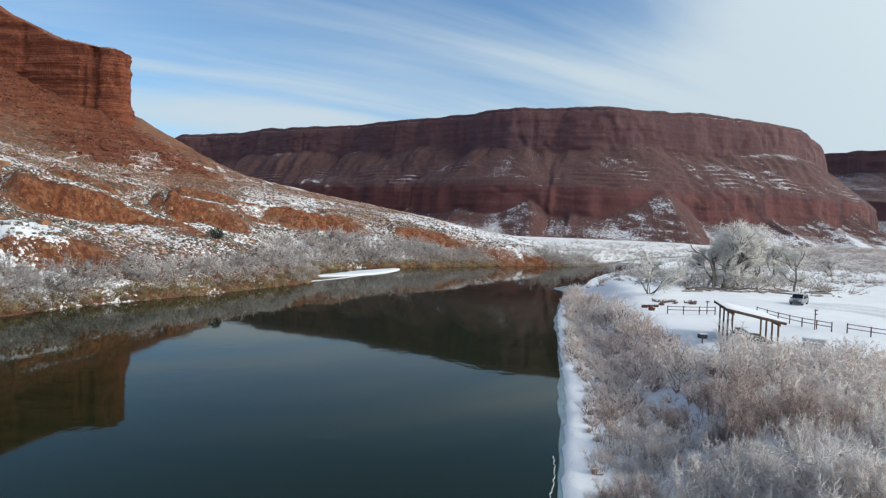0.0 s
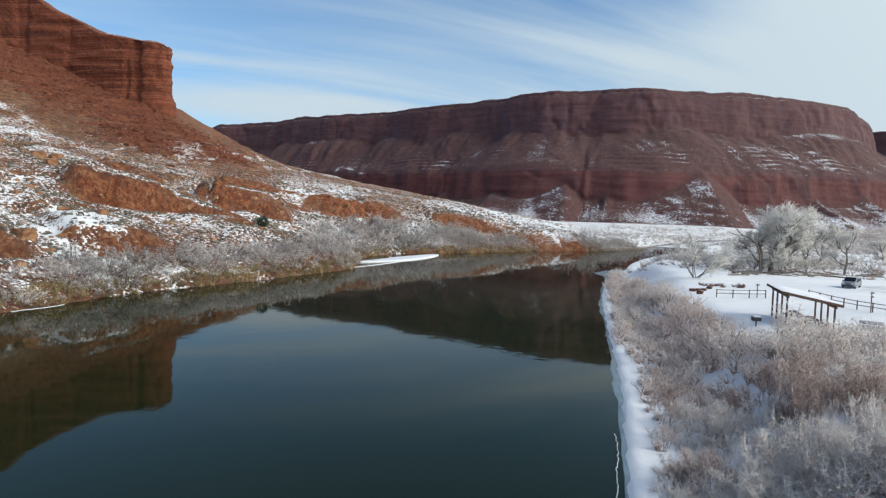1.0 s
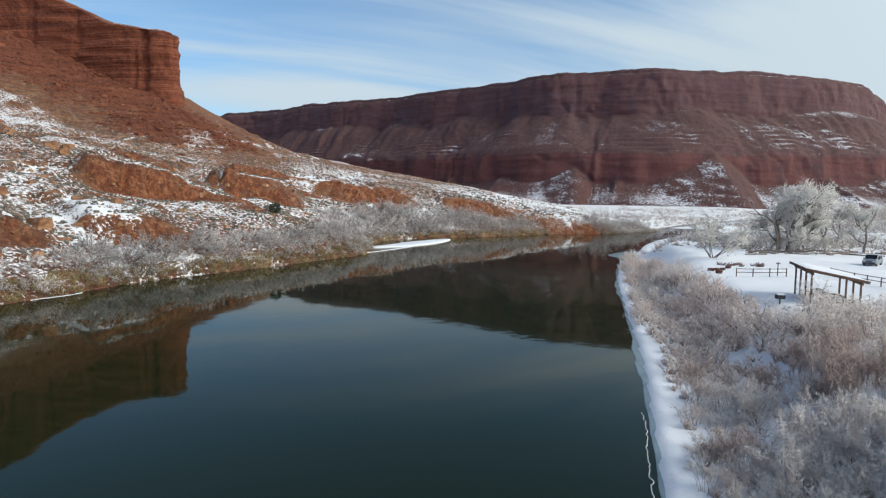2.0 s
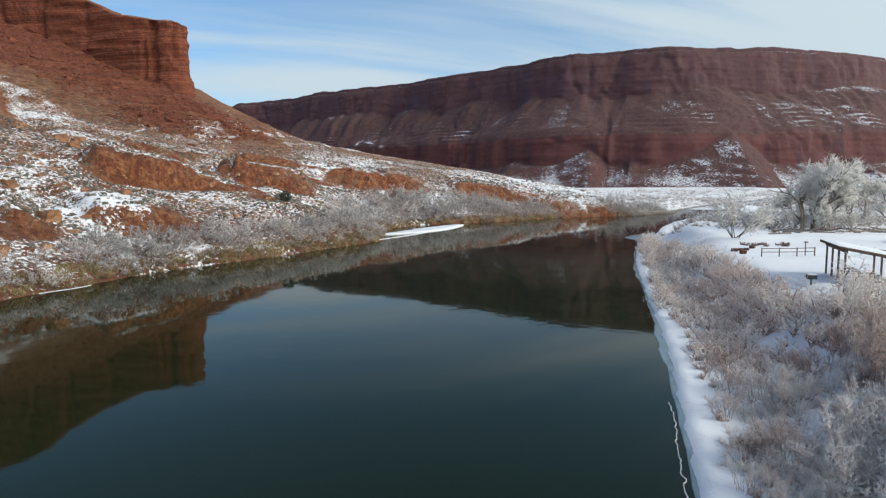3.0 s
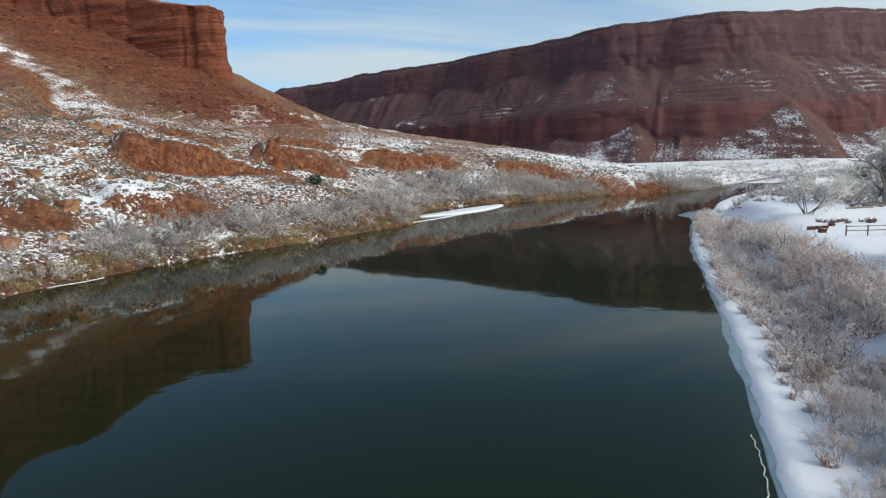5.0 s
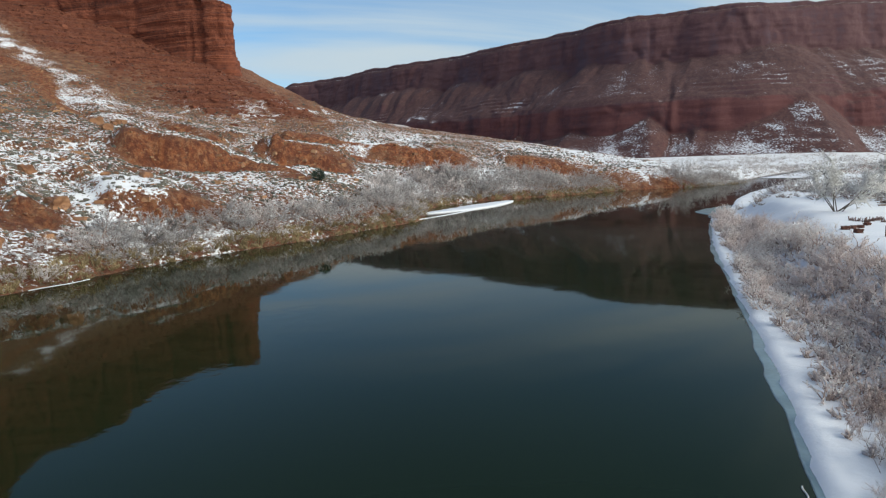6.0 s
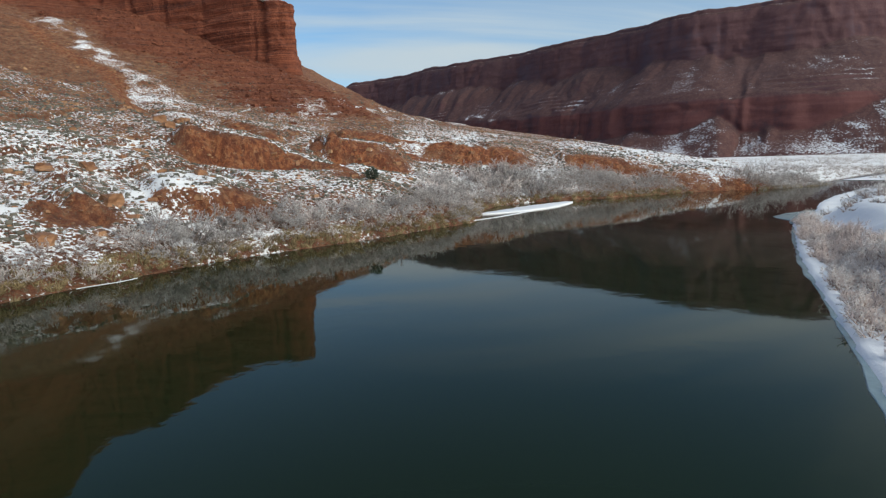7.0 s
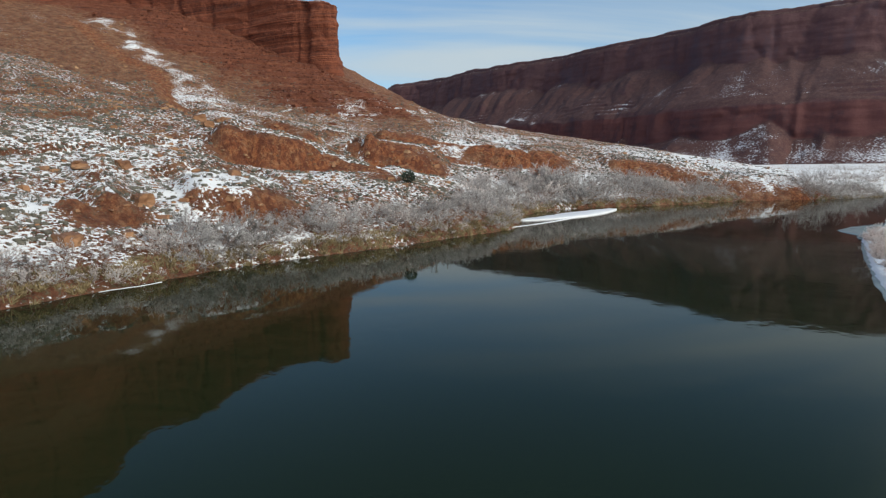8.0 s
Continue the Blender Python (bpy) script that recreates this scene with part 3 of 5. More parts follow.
cover = cover - 0.08 * sstep(-X, 120, 200) + (0.18 + 0.36 * sstep(Z, 34, 55) + 0.34 * sstep(Z, 50, 72)) * RAVINE - 0.80 * BARE
gully_snow = 1 - sstep(np.abs(fbm(X / 34 + 0.3 * NN[1], SL / 34, 41, 2)), 0.0, 0.07)
cover = cover + 0.55 * gully_snow * (1 - sstep(Z, 60, 85))
is_flat = (DL < 0) & (DR > -12)
quads = grid_quads(len(gx), len(gy))
is_flat &= np.hypot(X * 0.5, Y) < 250
cover = np.where((DL < 0) & (DR > -12), 1.9 - 1.38 * sstep(np.hypot(X * 0.5, Y), 250, 300) + 0.1 * NN[0], cover)
flat_face = is_flat.ravel()[quads].mean(1) > 0.5
ground = new("ground", mesh_from("ground", np.stack([X, Y, Z], -1).reshape(-1, 3), quads, [HILL, SNOW], True, flat_face.astype(int),
                                 {"snow": cover, "bare": BARE, "ledges": UPPER}))
tagged(ground, "red desert hillside and flat river bank under broken snow", "ground", kind="structure")


def height_at(x, y):
    """The ground's height on its own mesh."""
    i = int(np.clip(np.searchsorted(gx, x) - 1, 0, len(gx) - 2)); j = int(np.clip(np.searchsorted(gy, y) - 1, 0, len(gy) - 2))
    u, v = (x - gx[i]) / (gx[i + 1] - gx[i]), (y - gy[j]) / (gy[j + 1] - gy[j])
    return float((Z[i, j] * (1 - u) + Z[i + 1, j] * u) * (1 - v) + (Z[i, j + 1] * (1 - u) + Z[i + 1, j + 1] * u) * v)


def field_at(F, x, y):
    """A field of the ground's mesh at points of the plan."""
    i = np.clip(np.searchsorted(gx, x) - 1, 0, len(gx) - 2); j = np.clip(np.searchsorted(gy, y) - 1, 0, len(gy) - 2)
    u, v = (x - gx[i]) / (gx[i + 1] - gx[i]), (y - gy[j]) / (gy[j + 1] - gy[j])
    return (F[i, j] * (1 - u) + F[i + 1, j] * u) * (1 - v) + (F[i, j + 1] * (1 - u) + F[i + 1, j + 1] * u) * v


def heights_at(x, y):
    return field_at(Z, x, y)


wx, wy = np.linspace(-160, 700, 44), np.linspace(-900, 1100, 60)
WX, WY = np.meshgrid(wx, wy, indexing="ij")
water = new("water", mesh_from("water", np.stack([WX, WY, 0 * WX], -1).reshape(-1, 3), grid_quads(44, 60), [WATER]))
tagged(water, "still dark green river water with mirror reflections", "river", kind="structure")


# ---- cliffs ----
def cliff(name, line, rim, profile, mat, seed, rough, strata, step_z=1.6, inner=(0, 0), snow_shift=0.0, fans=(), layers=0.75, cap_snow=0.75, back=None, ridges=0.0, grainy=0.3, beds=(0.0, 0.0), waver=0.0, notches=()):
    """A wall of layered rock along a line (rock to the right of its run). rim: height at points; profile: rows of the way outward and the height, from rim to foot."""
    n = len(line)
    tangent = np.gradient(line, axis=0)
    tangent /= np.linalg.norm(tangent, axis=1, keepdims=True)
    for _ in range(6):
        tangent[1:-1] = (tangent[:-2] + 2 * tangent[1:-1] + tangent[2:]) / 4
    tangent /= np.linalg.norm(tangent, axis=1, keepdims=True)
    out = np.stack([-tangent[:, 1], tangent[:, 0]], -1)
    run = np.r_[0, np.cumsum(np.linalg.norm(np.diff(line, axis=0), axis=1))]
    rows_d, rows_f = [], []
    pd, pz = np.array(profile, float).T
    lengths = np.hypot(np.diff(pd), np.diff(pz))
    for k in range(len(lengths)):
        m = max(2, int(lengths[k] / step_z))
        t = np.linspace(0, 1, m, endpoint=False)
        rows_d.append(pd[k] + (pd[k + 1] - pd[k]) * t); rows_f.append(pz[k] + (pz[k + 1] - pz[k]) * t)
    d, f = np.r_[np.concatenate(rows_d), pd[-1]], np.r_[np.concatenate(rows_f), pz[-1]]
    U, D = np.meshgrid(run, d, indexing="ij")
    F = np.broadcast_to(f, U.shape)
    top = rim(line, run)[:, None]
    if waver:
        shift = waver * (20 * fbm(U / 60, F * 0 + 3, seed + 90, 5, 0.6) * np.exp(-((F + 60) / 20) ** 2) + 13 * fbm(U / 45, F * 0 + 5, seed + 91, 4) * np.exp(-((F + 113) / 11) ** 2))
        D = np.interp(-(F + shift), -f, d)
    Zc = np.where(F >= 0, F, F) + top
    steep = np.interp(np.arange(len(d)), np.arange(len(d)), np.r_[np.abs(np.diff(f)) / (np.hypot(np.diff(d), np.diff(f)) + 1e-6), 0])[None, :]
    steep = sstep(steep, 0.72, 0.95) * np.ones_like(U)
    if waver:
        fall_d, fall_f = np.gradient(D, axis=1), np.abs(np.gradient(F, axis=1))
        steep = sstep(fall_f / (np.hypot(fall_d, fall_f) + 1e-6), 0.78, 0.96)
    buttress = fbm(U / 75, Zc / 130, seed, 4, 0.5)
    cracks = np.abs(fbm(U / 26, Zc / 90, seed + 7, 3))
    ledges = sstep(vnoise(Zc * strata, U / 90, seed + 13), 0.25, 0.75) - 0.5 + 0.6 * (sstep(vnoise(Zc * strata * 2.3, U / 40, seed + 14), 0.3, 0.7) - 0.5)
    small = fbm(U / 6, Zc / 5, seed + 21, 3)
    flat = 1 - 0.5 * min(1, ridges)
    wall = rough * (1.3 * flat * buttress - 0.6 * flat * (1 - sstep(cracks, 0, 0.12)) + layers * ledges + grainy * small)
    if beds[0]:
        course = Zc / beds[0] + 0.35 * fbm(U / 60, Zc / 300, seed + 80, 2)
        bed, part_way = np.floor(course), course - np.floor(course)
        block = vnoise(bed * 3.7 + 0.37, U / 13 + 5.3 * bed, seed + 81) - 0.5
        wall = wall + beds[1] * (1.6 * block - 0.55 * (1 - sstep(np.minimum(part_way, 1 - part_way), 0.0, 0.22)))
    joints = 1 - sstep(np.abs(fbm(U / 11, Zc / 160, seed + 71, 2)), 0, 0.16)
    if waver:
        # flat facets between upright arrises
        dice = np.random.RandomState(seed + 95)
        nodes = np.cumsum(dice.uniform(7, 34, int(run[-1] / 12)))
        lean = U + 9 * fbm(Zc / 45, U / 300, seed + 96, 2)
        upper_f, lower_f = (np.interp(lean, nodes, dice.uniform(-1, 1, len(nodes))) for _ in range(2))
        mix = sstep(-F, 40, 100)
        wall = wall + rough * 0.20 * (upper_f * (1 - mix) + 1.5 * lower_f * mix) - rough * 0.10 * joints
    else:
        wall = wall - rough * ridges * (0.20 * joints + 0.30 * np.abs(fbm(U / 34, Zc / 400, seed + 72, 3)))
    for x0, wide, deep in notches:
        u0 = run[np.argmin(np.abs(line[:, 0] - x0) + 3 * (line[:, 1] > 333))]
        wall = wall - deep * (1 - sstep(np.abs(U - u0 + 1.5 * fbm(Zc / 9, U / 40, seed + 97, 2)), wide * 0.3, wide))
    wall = wall + 0.9 * rough * waver * (0.25 - np.abs(fbm(U / 24, F / 300, seed + 92, 3))) * sstep(-F, 108, 118)
    fall = np.clip(-F / (-pz[-1]), 0, 1)
    ravine = np.abs(fbm(U / 26 + 0.15 * buttress, F / 120, seed + 73, 3))
    talus = rough * (1.3 * (flat if waver else 1.0) * buttress + (0.25 if grainy > 0.2 else 0.09) * small - ridges * (0.2 if waver else 0.65) * (0.35 + fall) * (1 - sstep(-F, 118, 130)) * (1 - sstep(ravine, 0, 0.32)))
    if waver:
        talus = talus - rough * 0.24 * (1 - sstep(np.abs(fbm(U / 10 + 0.03 * F, F / 160, seed + 99, 2)), 0, 0.25))
    fan, shaded = np.zeros_like(U), np.zeros_like(U)
    for x0, wide, apex, foot, d0, d1 in fans:
        u0 = run[np.argmin(np.abs(line[:, 0] - x0) + 3 * (np.abs(line[:, 0] - x0) > 400))]
        off = U - u0
        reach = d0 + (d1 - d0) * np.clip((apex - F) / (apex - foot), 0, 1) - (d1 - d0 - 6) * np.abs(off * (1 + 0.3 * buttress)) / (1.3 * wide)
        g = sstep(reach - D, -1.5, 1.5) * (F < apex)
        D = np.maximum(D, np.where(F < apex, reach, -1e9))
        shaded = np.maximum(shaded, g * sstep(off, -4, 8))
        fan = np.maximum(fan, g)
    steep = steep * (1 - fan)
    if waver:
        # broken stair of thin beds low on the talus, and soft joins between wall and talus
        course = F / 5.5 + 0.9 * fbm(U / 70, F * 0, seed + 101, 2)
        rise = course - np.floor(course)
        D = D + 4.6 * (rise - sstep(rise, 0.3, 0.7)) * np.exp(-((F + 97) / 13) ** 2) * sstep(fbm(U / 32, F / 16, seed + 102, 3), -0.02, 0.25) * (1 - fan)
        for _ in range(6):
            steep[:, 1:-1] = (steep[:, :-2] + 2 * steep[:, 1:-1] + steep[:, 2:]) / 4
    D = D + wall * steep + talus * (1 - steep)
    Zc = Zc + rough * (1 - steep) * (0.5 * fbm(U / 40, D / 40, seed + 31, 4) + 0.4 * grainy * small)
    P = np.stack([line[:, None, 0] + out[:, None, 0] * D, line[:, None, 1] + out[:, None, 1] * D, Zc], -1)
    # the top, sloping gently up and back from the rim
    bk = np.array([0.98, 0.5, 0.25, 0.10, 0.03, 0.008])
    lead = P[:, :1]
    cap = np.stack([lead[..., 0] + (inner[0] - lead[..., 0]) * bk, lead[..., 1] + (inner[1] - lead[..., 1]) * bk,
                    lead[..., 2] + 4 * bk + (0 if back is None else bk * (back - lead[..., 2])) + rough * 0.2 * fbm(U[:, :1] / 9 + 0 * bk, 9 * bk + 0 * U[:, :1], seed + 41, 3)], -1)
    P = np.concatenate([cap, P], 1)
    nu, nv = P.shape[:2]
    du, dv = np.gradient(P, axis=0), np.gradient(P, axis=1)
    nrm = np.cross(du, dv)
    nz = np.abs(nrm[..., 2]) / (np.linalg.norm(nrm, axis=-1) + 1e-9)
    snow = 0.62 * sstep(nz, 0.55, 0.9) + 0.22 * fbm(P[..., 0] / 45, P[..., 1] / 45, seed + 51, 3) + snow_shift
    snow[:, 6:] += ridges * (1 - steep) * 0.34 * (fbm(U / 9, F / 60, seed + 74, 3) - 0.1) + ridges * 0.20 * np.exp(-((F + 107) / 7) ** 2) * (0.2 + 2.2 * fbm(U / 16, F / 1.9, seed + 75, 3))
    snow[:, 6:] += 0.24 * fan * (0.35 + 1.5 * fbm(U / 6, F / 45, seed + 61, 3)) + 0.08 * shaded * (0.8 + 2.0 * fbm(U / 5, F / 14, seed + 62, 3)) + ridges * 0.17 * sstep(line[:, None, 0], 60, 260) * (1 - steep) + 0.10 * sstep(-F, 150, 168) * (rough > 5) + 0.16 * np.exp(-((F + 110) / 5) ** 2) * (rough > 5)
    if waver:
        broken = sstep(fbm(U / 17, F / 40, seed + 98, 3), 0.02, 0.34)
        snow[:, 6:] -= 0.42 * np.exp(-((F + 110) / 6) ** 2) * (1 - broken) + 0.34 * np.exp(-((F + 64) / 10) ** 2) * (1 - 0.5 * broken)
    snow[:, :5] = cap_snow
    me = mesh_from(name, P.reshape(-1, 3), grid_quads(nu, nv)[:, ::-1], [mat], True, None, {"snow": snow})
    return new(name, me), P


def butte_rim(line, run):
    z = np.interp(-line[:, 0], (195, 208, 228, 250, 284, 310, 326, 355, 390, 405, 421, 445, 600), (105, 107, 110, 113.5, 128, 144, 158, 172, 184, 197, 226, 240, 258)) + 0.8 * fbm(run / 14, run / 50, 5, 3)
    return np.where(line[:, 1] > 333, np.minimum(z, 106), z)


butte_line = curve_points(BUTTE_LINE[::2], 1.5)
butte, _ = cliff("butte", butte_line, butte_rim, [(-3.0, 0), (0, -1.5), (0.8, -14), (2.0, -30), (3.2, -46), (6, -56), (12, -66), (24, -80), (36, -110), (48, -140)], BUTTE, 60, 3.2, 0.24, 1.0, (-620, 520), -0.25, (), 0.2, 0.22, 100, 0.5, 0.16, (2.3, 0.85), 0.0, [(-229, 3.4, 2.6), (-273, 3.0, 0.9)])
tagged(butte, "tall layered red sandstone butte above the slope", "cliff", kind="structure")

MESA_LINE = curve_points([(-1050, 1800), (-850, 1500), (-715, 1240), (-640, 1130), (-550, 1110), (-462, 1060), (-380, 1014), (-278, 977), (-171, 915), (-80, 869), (0, 813), (71, 802),
                          (139, 791), (211, 812), (288, 838), (372, 876), (441, 926), (500, 1010), (570, 1130), (720, 1450)][::-1], 3.4)


def mesa_rim(line, run):
    return 180.3 + 2.0 * fbm(run / 60, run / 200, 8, 4)


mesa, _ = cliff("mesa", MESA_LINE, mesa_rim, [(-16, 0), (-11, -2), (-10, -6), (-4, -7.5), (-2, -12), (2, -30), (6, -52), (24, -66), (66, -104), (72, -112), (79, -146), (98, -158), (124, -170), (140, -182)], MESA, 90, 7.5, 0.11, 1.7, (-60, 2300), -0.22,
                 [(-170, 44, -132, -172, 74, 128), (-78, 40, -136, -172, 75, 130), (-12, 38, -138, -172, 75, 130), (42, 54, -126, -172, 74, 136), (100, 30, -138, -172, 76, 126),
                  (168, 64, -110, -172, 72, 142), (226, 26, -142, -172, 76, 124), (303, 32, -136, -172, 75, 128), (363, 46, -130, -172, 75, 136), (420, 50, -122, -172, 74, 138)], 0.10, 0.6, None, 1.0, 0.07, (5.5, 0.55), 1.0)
tagged(mesa, "long flat-topped dusky red sandstone mesa with talus, tinted for haze", "mesa", kind="structure")
FAR_LINE = curve_points([(500, 2600), (760, 2100), (1000, 1750), (1350, 1650), (1900, 1700), (2600, 1900)][::-1], 14)
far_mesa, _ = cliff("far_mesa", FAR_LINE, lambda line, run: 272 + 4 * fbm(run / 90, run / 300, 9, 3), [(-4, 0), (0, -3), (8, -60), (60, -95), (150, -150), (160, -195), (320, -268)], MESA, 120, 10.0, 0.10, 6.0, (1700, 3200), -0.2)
tagged(far_mesa, "distant red sandstone mesa behind the flat, tinted for haze", "mesa", kind="structure")



# ---- plants ----
rng = np.random.RandomState(7)


def unit(v):
    return v / (np.linalg.norm(v) + 1e-9)


def shrub_segs(r, height, lean, stems, twigs, subs, width, spread=0.35, reach=1.0, loose=0.42, fluff=0.5, tip=1, long=(0.3, 0.65), rise=0.0):
    """Stems that rise from one root and break into fine twigs."""
    segs = []
    for _ in range(stems):
        a, tilt = r.uniform(0, 2 * math.pi), min(1.2, abs(r.normal(0, lean)))
        d = np.array([math.cos(a) * math.sin(tilt), math.sin(a) * math.sin(tilt), math.cos(tilt)])
        p = np.array([r.normal(0, spread * 0.5), r.normal(0, spread * 0.5), -0.15])
        length = height * r.uniform(0.55, 1.0) / max(0.6, math.cos(tilt)) ** 0.5
        pts = [p]
        for k in range(3):
            d = unit(d + r.normal(0, 0.12, 3) + np.array([0, 0, 0.05]))
            pts.append(pts[-1] + d * length / 3)
        for k in range(2):
            segs.append([*pts[k], *pts[k + 1], width * (1.7 - 0.5 * k), width * (1.2 - 0.4 * k), 0])
        segs.append([*pts[2], *pts[3], width * 0.8, 0, 1])
        for _ in range(twigs):
            t = r.uniform(0.30, 1.0) ** (0.8 if tip == 1 else 0.5) * 3
            k = min(2, int(t))
            q = pts[k] + (pts[k + 1] - pts[k]) * (t - k)
            e = unit(0.8 * unit(pts[k + 1] - pts[k]) + r.normal(0, loose, 3) + np.array([0, 0, 0.15 + rise]))
            L = height * r.uniform(0.10, 0.24) * reach
            segs.append([*q, *(q + e * L), width, 0, 1])
            for _ in range(subs):
                u = r.uniform(0.1, 0.95)
                g = unit(e + r.normal(0, fluff, 3) + np.array([0, 0, 0.0 if tip == 1 else rise]))
                b = q + e * L * u
                segs.append([*b, *(b + g * L * r.uniform(*long)), width * (0.85 if tip == 1 else 0.72), 0, tip])
    return segs


def dome_segs(r, height, stems, twigs, subs, width, flat=1.25, puff=0.85):
    """A rounded bush: stems spread over a half-dome, each ending in a puff of short fine twigs (0 stem, 1 twig, 2 tip)."""
    segs = []
    for k in range(stems):
        a, up = r.uniform(0, 2 * math.pi), r.uniform(0.08, 1.0)
        side = math.sqrt(1 - up * up)
        d = np.array([math.cos(a) * side * flat, math.sin(a) * side * flat, up])
        end = d * height * r.uniform(0.66, 1.0)
        root = np.array([*r.normal(0, 0.12 * height, 2), -0.2])
        knee = root + (end - root) * 0.5 + r.normal(0, 0.06 * height, 3)
        segs.append([*root, *knee, width * 1.8, width * 1.2, 0])
        segs.append([*knee, *end, width * 1.2, 0, 1])
        out = unit(end - knee)
        for _ in range(twigs):
            q = knee + (end - knee) * r.uniform(0.1, 1.0)
            e = unit(out * 0.7 + r.normal(0, puff, 3) + np.array([0, 0, 0.25]))
            L = height * r.uniform(0.13, 0.26)
            segs.append([*q, *(q + e * L), width, 0, 1])
            for _ in range(subs):
                b = q + e * L * r.uniform(0.3, 1.0)
                g = unit(e + r.normal(0, 0.8, 3) + np.array([0, 0, 0.2]))
                segs.append([*b, *(b + g * L * r.uniform(0.35, 0.7)), width * 0.85, 0, 2])
    return segs


def tree_segs(r, height, width, levels=4, lean=(0, 0), forks=(4, 5, 5, 5), splay=0.6):
    """Trunk and limbs (0) and rimed twigs (1)."""
    wood, fine = [], []

    def grow(p, d, length, w, level):
        pts, n = [p], 4 if level < 2 else 2 if level < 4 else 1
        for _ in range(n):
            d = unit(d + r.normal(0, 0.16 + 0.04 * level, 3) + np.array([0, 0, 0.06 if level else 0.0]))
            pts.append(pts[-1] + d * length / n)
        for k in range(n):
            f0, f1 = 1 - 0.45 * k / n, 1 - 0.45 * (k + 1) / n
            (wood if level < 3 else fine).append([*pts[k], *pts[k + 1], w * f0, w * f1, 0 if level < 3 else 1])
        if level >= levels:
            return
        for _ in range(forks[level]):
            t = r.uniform(0.35 if level else 0.25, 1.0) * n
            k = min(n - 1, int(t))
            q = pts[k] + (pts[k + 1] - pts[k]) * (t - k)
            e = unit(unit(pts[k + 1] - pts[k]) * 0.75 + r.normal(0, splay, 3) + np.array([0, 0, 0.12]))
            grow(q, e, length * r.uniform(0.42, 0.72), w * r.uniform(0.38, 0.6), level + 1)

    grow(np.array([0, 0, -0.3]), unit(np.array([lean[0], lean[1], 1.0])), height * 0.48, width, 0)
    return wood, fine


def plant(me, name, label, category, group, x, y, size, turn, sink=0.0):
    ob = new(name, me)
    ob.matrix_world = pose(x, y, height_at(x, y) - sink, 0, 0, turn) @ Matrix.Diagonal((size * rng.uniform(0.9, 1.1), size * rng.uniform(0.9, 1.1), size, 1))
    return tagged(ob, label, category, group)


near_shrubs = []
for k, (lean, stems, twigs, mid, tips) in enumerate([(0.50, 16, 13, RIME_WARM, RIME), (0.36, 18, 12, TWIG, RIME), (0.58, 16, 13, RIME_WARM, RIME), (0.36, 18, 12, RUSSET, TWIG), (0.46, 17, 12, TWIG, RIME_WARM), (0.60, 16, 13, RIME_WARM, RIME)]):
    if k in (0, 2, 5):
        near_shrubs.append(tubes("frosted_shrub", dome_segs(np.random.RandomState(120 + k), 1.75, 22, 14, 4, 0.0115, 0.85, 0.75), [STEM, mid, tips]))
        continue
    near_shrubs.append(tubes("frosted_shrub", shrub_segs(np.random.RandomState(100 + k), 2.2, lean, stems, twigs + 1, 7, 0.0095, 0.8, 0.95, 0.65, 1.0, 2, (0.35, 0.75), 0.2), [STEM, mid, tips]))
grey_shrubs = []
for k, (lean, mid, tips) in enumerate([(0.95, GREY_TWIG, RIME_GREY), (1.0, RUSSET, RIME_GREY), (0.9, GREY_TWIG, RIME_GREY), (1.0, RIME_GREY, RIME_WARM)]):
    grey_shrubs.append(tubes("riverbank_shrub", dome_segs(np.random.RandomState(140 + k), 1.85, 15, 12, 4, 0.024, 1.0 + 0.3 * lean), [STEM, mid, tips]))


def belt_edge(x):
    """How far north the thicket on the flat reaches."""
    return np.interp(x, (5, 13.5, 15.5, 17.5, 19, 24, 28, 60), (66, 64, 58, 53, 53, 54.5, 54.5, 54))


DARK = [(15.8, 44.2, 4.6, 2.6), (17.8, 36.6, 3.2, 2.6), (9.6, 33.5, 1.4, 2.4)]          # clumps of bare reddish willows: centre and half widths


def in_clump(x, y):
    return sum((np.hypot((x - a) / c, (y - b) / d) < 1) for a, b, c, d in DARK) > 0


spots = []
for gx0 in np.arange(4, 60, 1.2):
    for gy0 in np.arange(2, 150, 1.2):
        x, y = gx0 + rng.uniform(-0.75, 0.75), gy0 + rng.uniform(-0.75, 0.75)
        spots.append((x, y))
spots = np.array(spots)
sdr = -nearest(spots[:, 0], spots[:, 1], RIGHT_BANK)[0]
inner = np.interp(spots[:, 1], (20, 30, 38, 50, 80), (1.2, 1.5, 2.2, 1.8, 1.1)) + 1.0 * fbm(spots[:, 1] / 7, spots[:, 0] / 50, 71, 2)
path_x = 9.3 + 0.325 * (spots[:, 1] - 26.8) + 0.5 * np.sin(spots[:, 1] / 3.0)
open_snow = (np.hypot((spots[:, 0] - 14.6) / 1.1, (spots[:, 1] - 50.5) / 1.8) < 1) | (np.abs(spots[:, 0] - path_x) < 0.45) & (spots[:, 1] < 44) & (spots[:, 1] > 22)
reach_y = belt_edge(spots[:, 0]) + 3 * fbm(spots[:, 0] / 8, spots[:, 1] / 8, 72, 2)
strip = np.interp(spots[:, 1], (50, 55, 65, 75, 90, 105, 125, 140), (8.5, 9.2, 10.2, 10, 8.5, 7, 5.5, 2)) + 1.4 * fbm(spots[:, 1] / 9, spots[:, 0] / 9, 73, 2)
keep = (sdr > inner) & ((spots[:, 1] < reach_y) & (spots[:, 1] < 70) | (sdr < strip)) & ~open_snow
keep &= fbm(spots[:, 0] / 2.2, spots[:, 1] / 2.2, 74, 2) > -0.7
seen = (spots[:, 1] > 20) & (spots[:, 0] < 23 + 0.6 * (spots[:, 1] - 26))
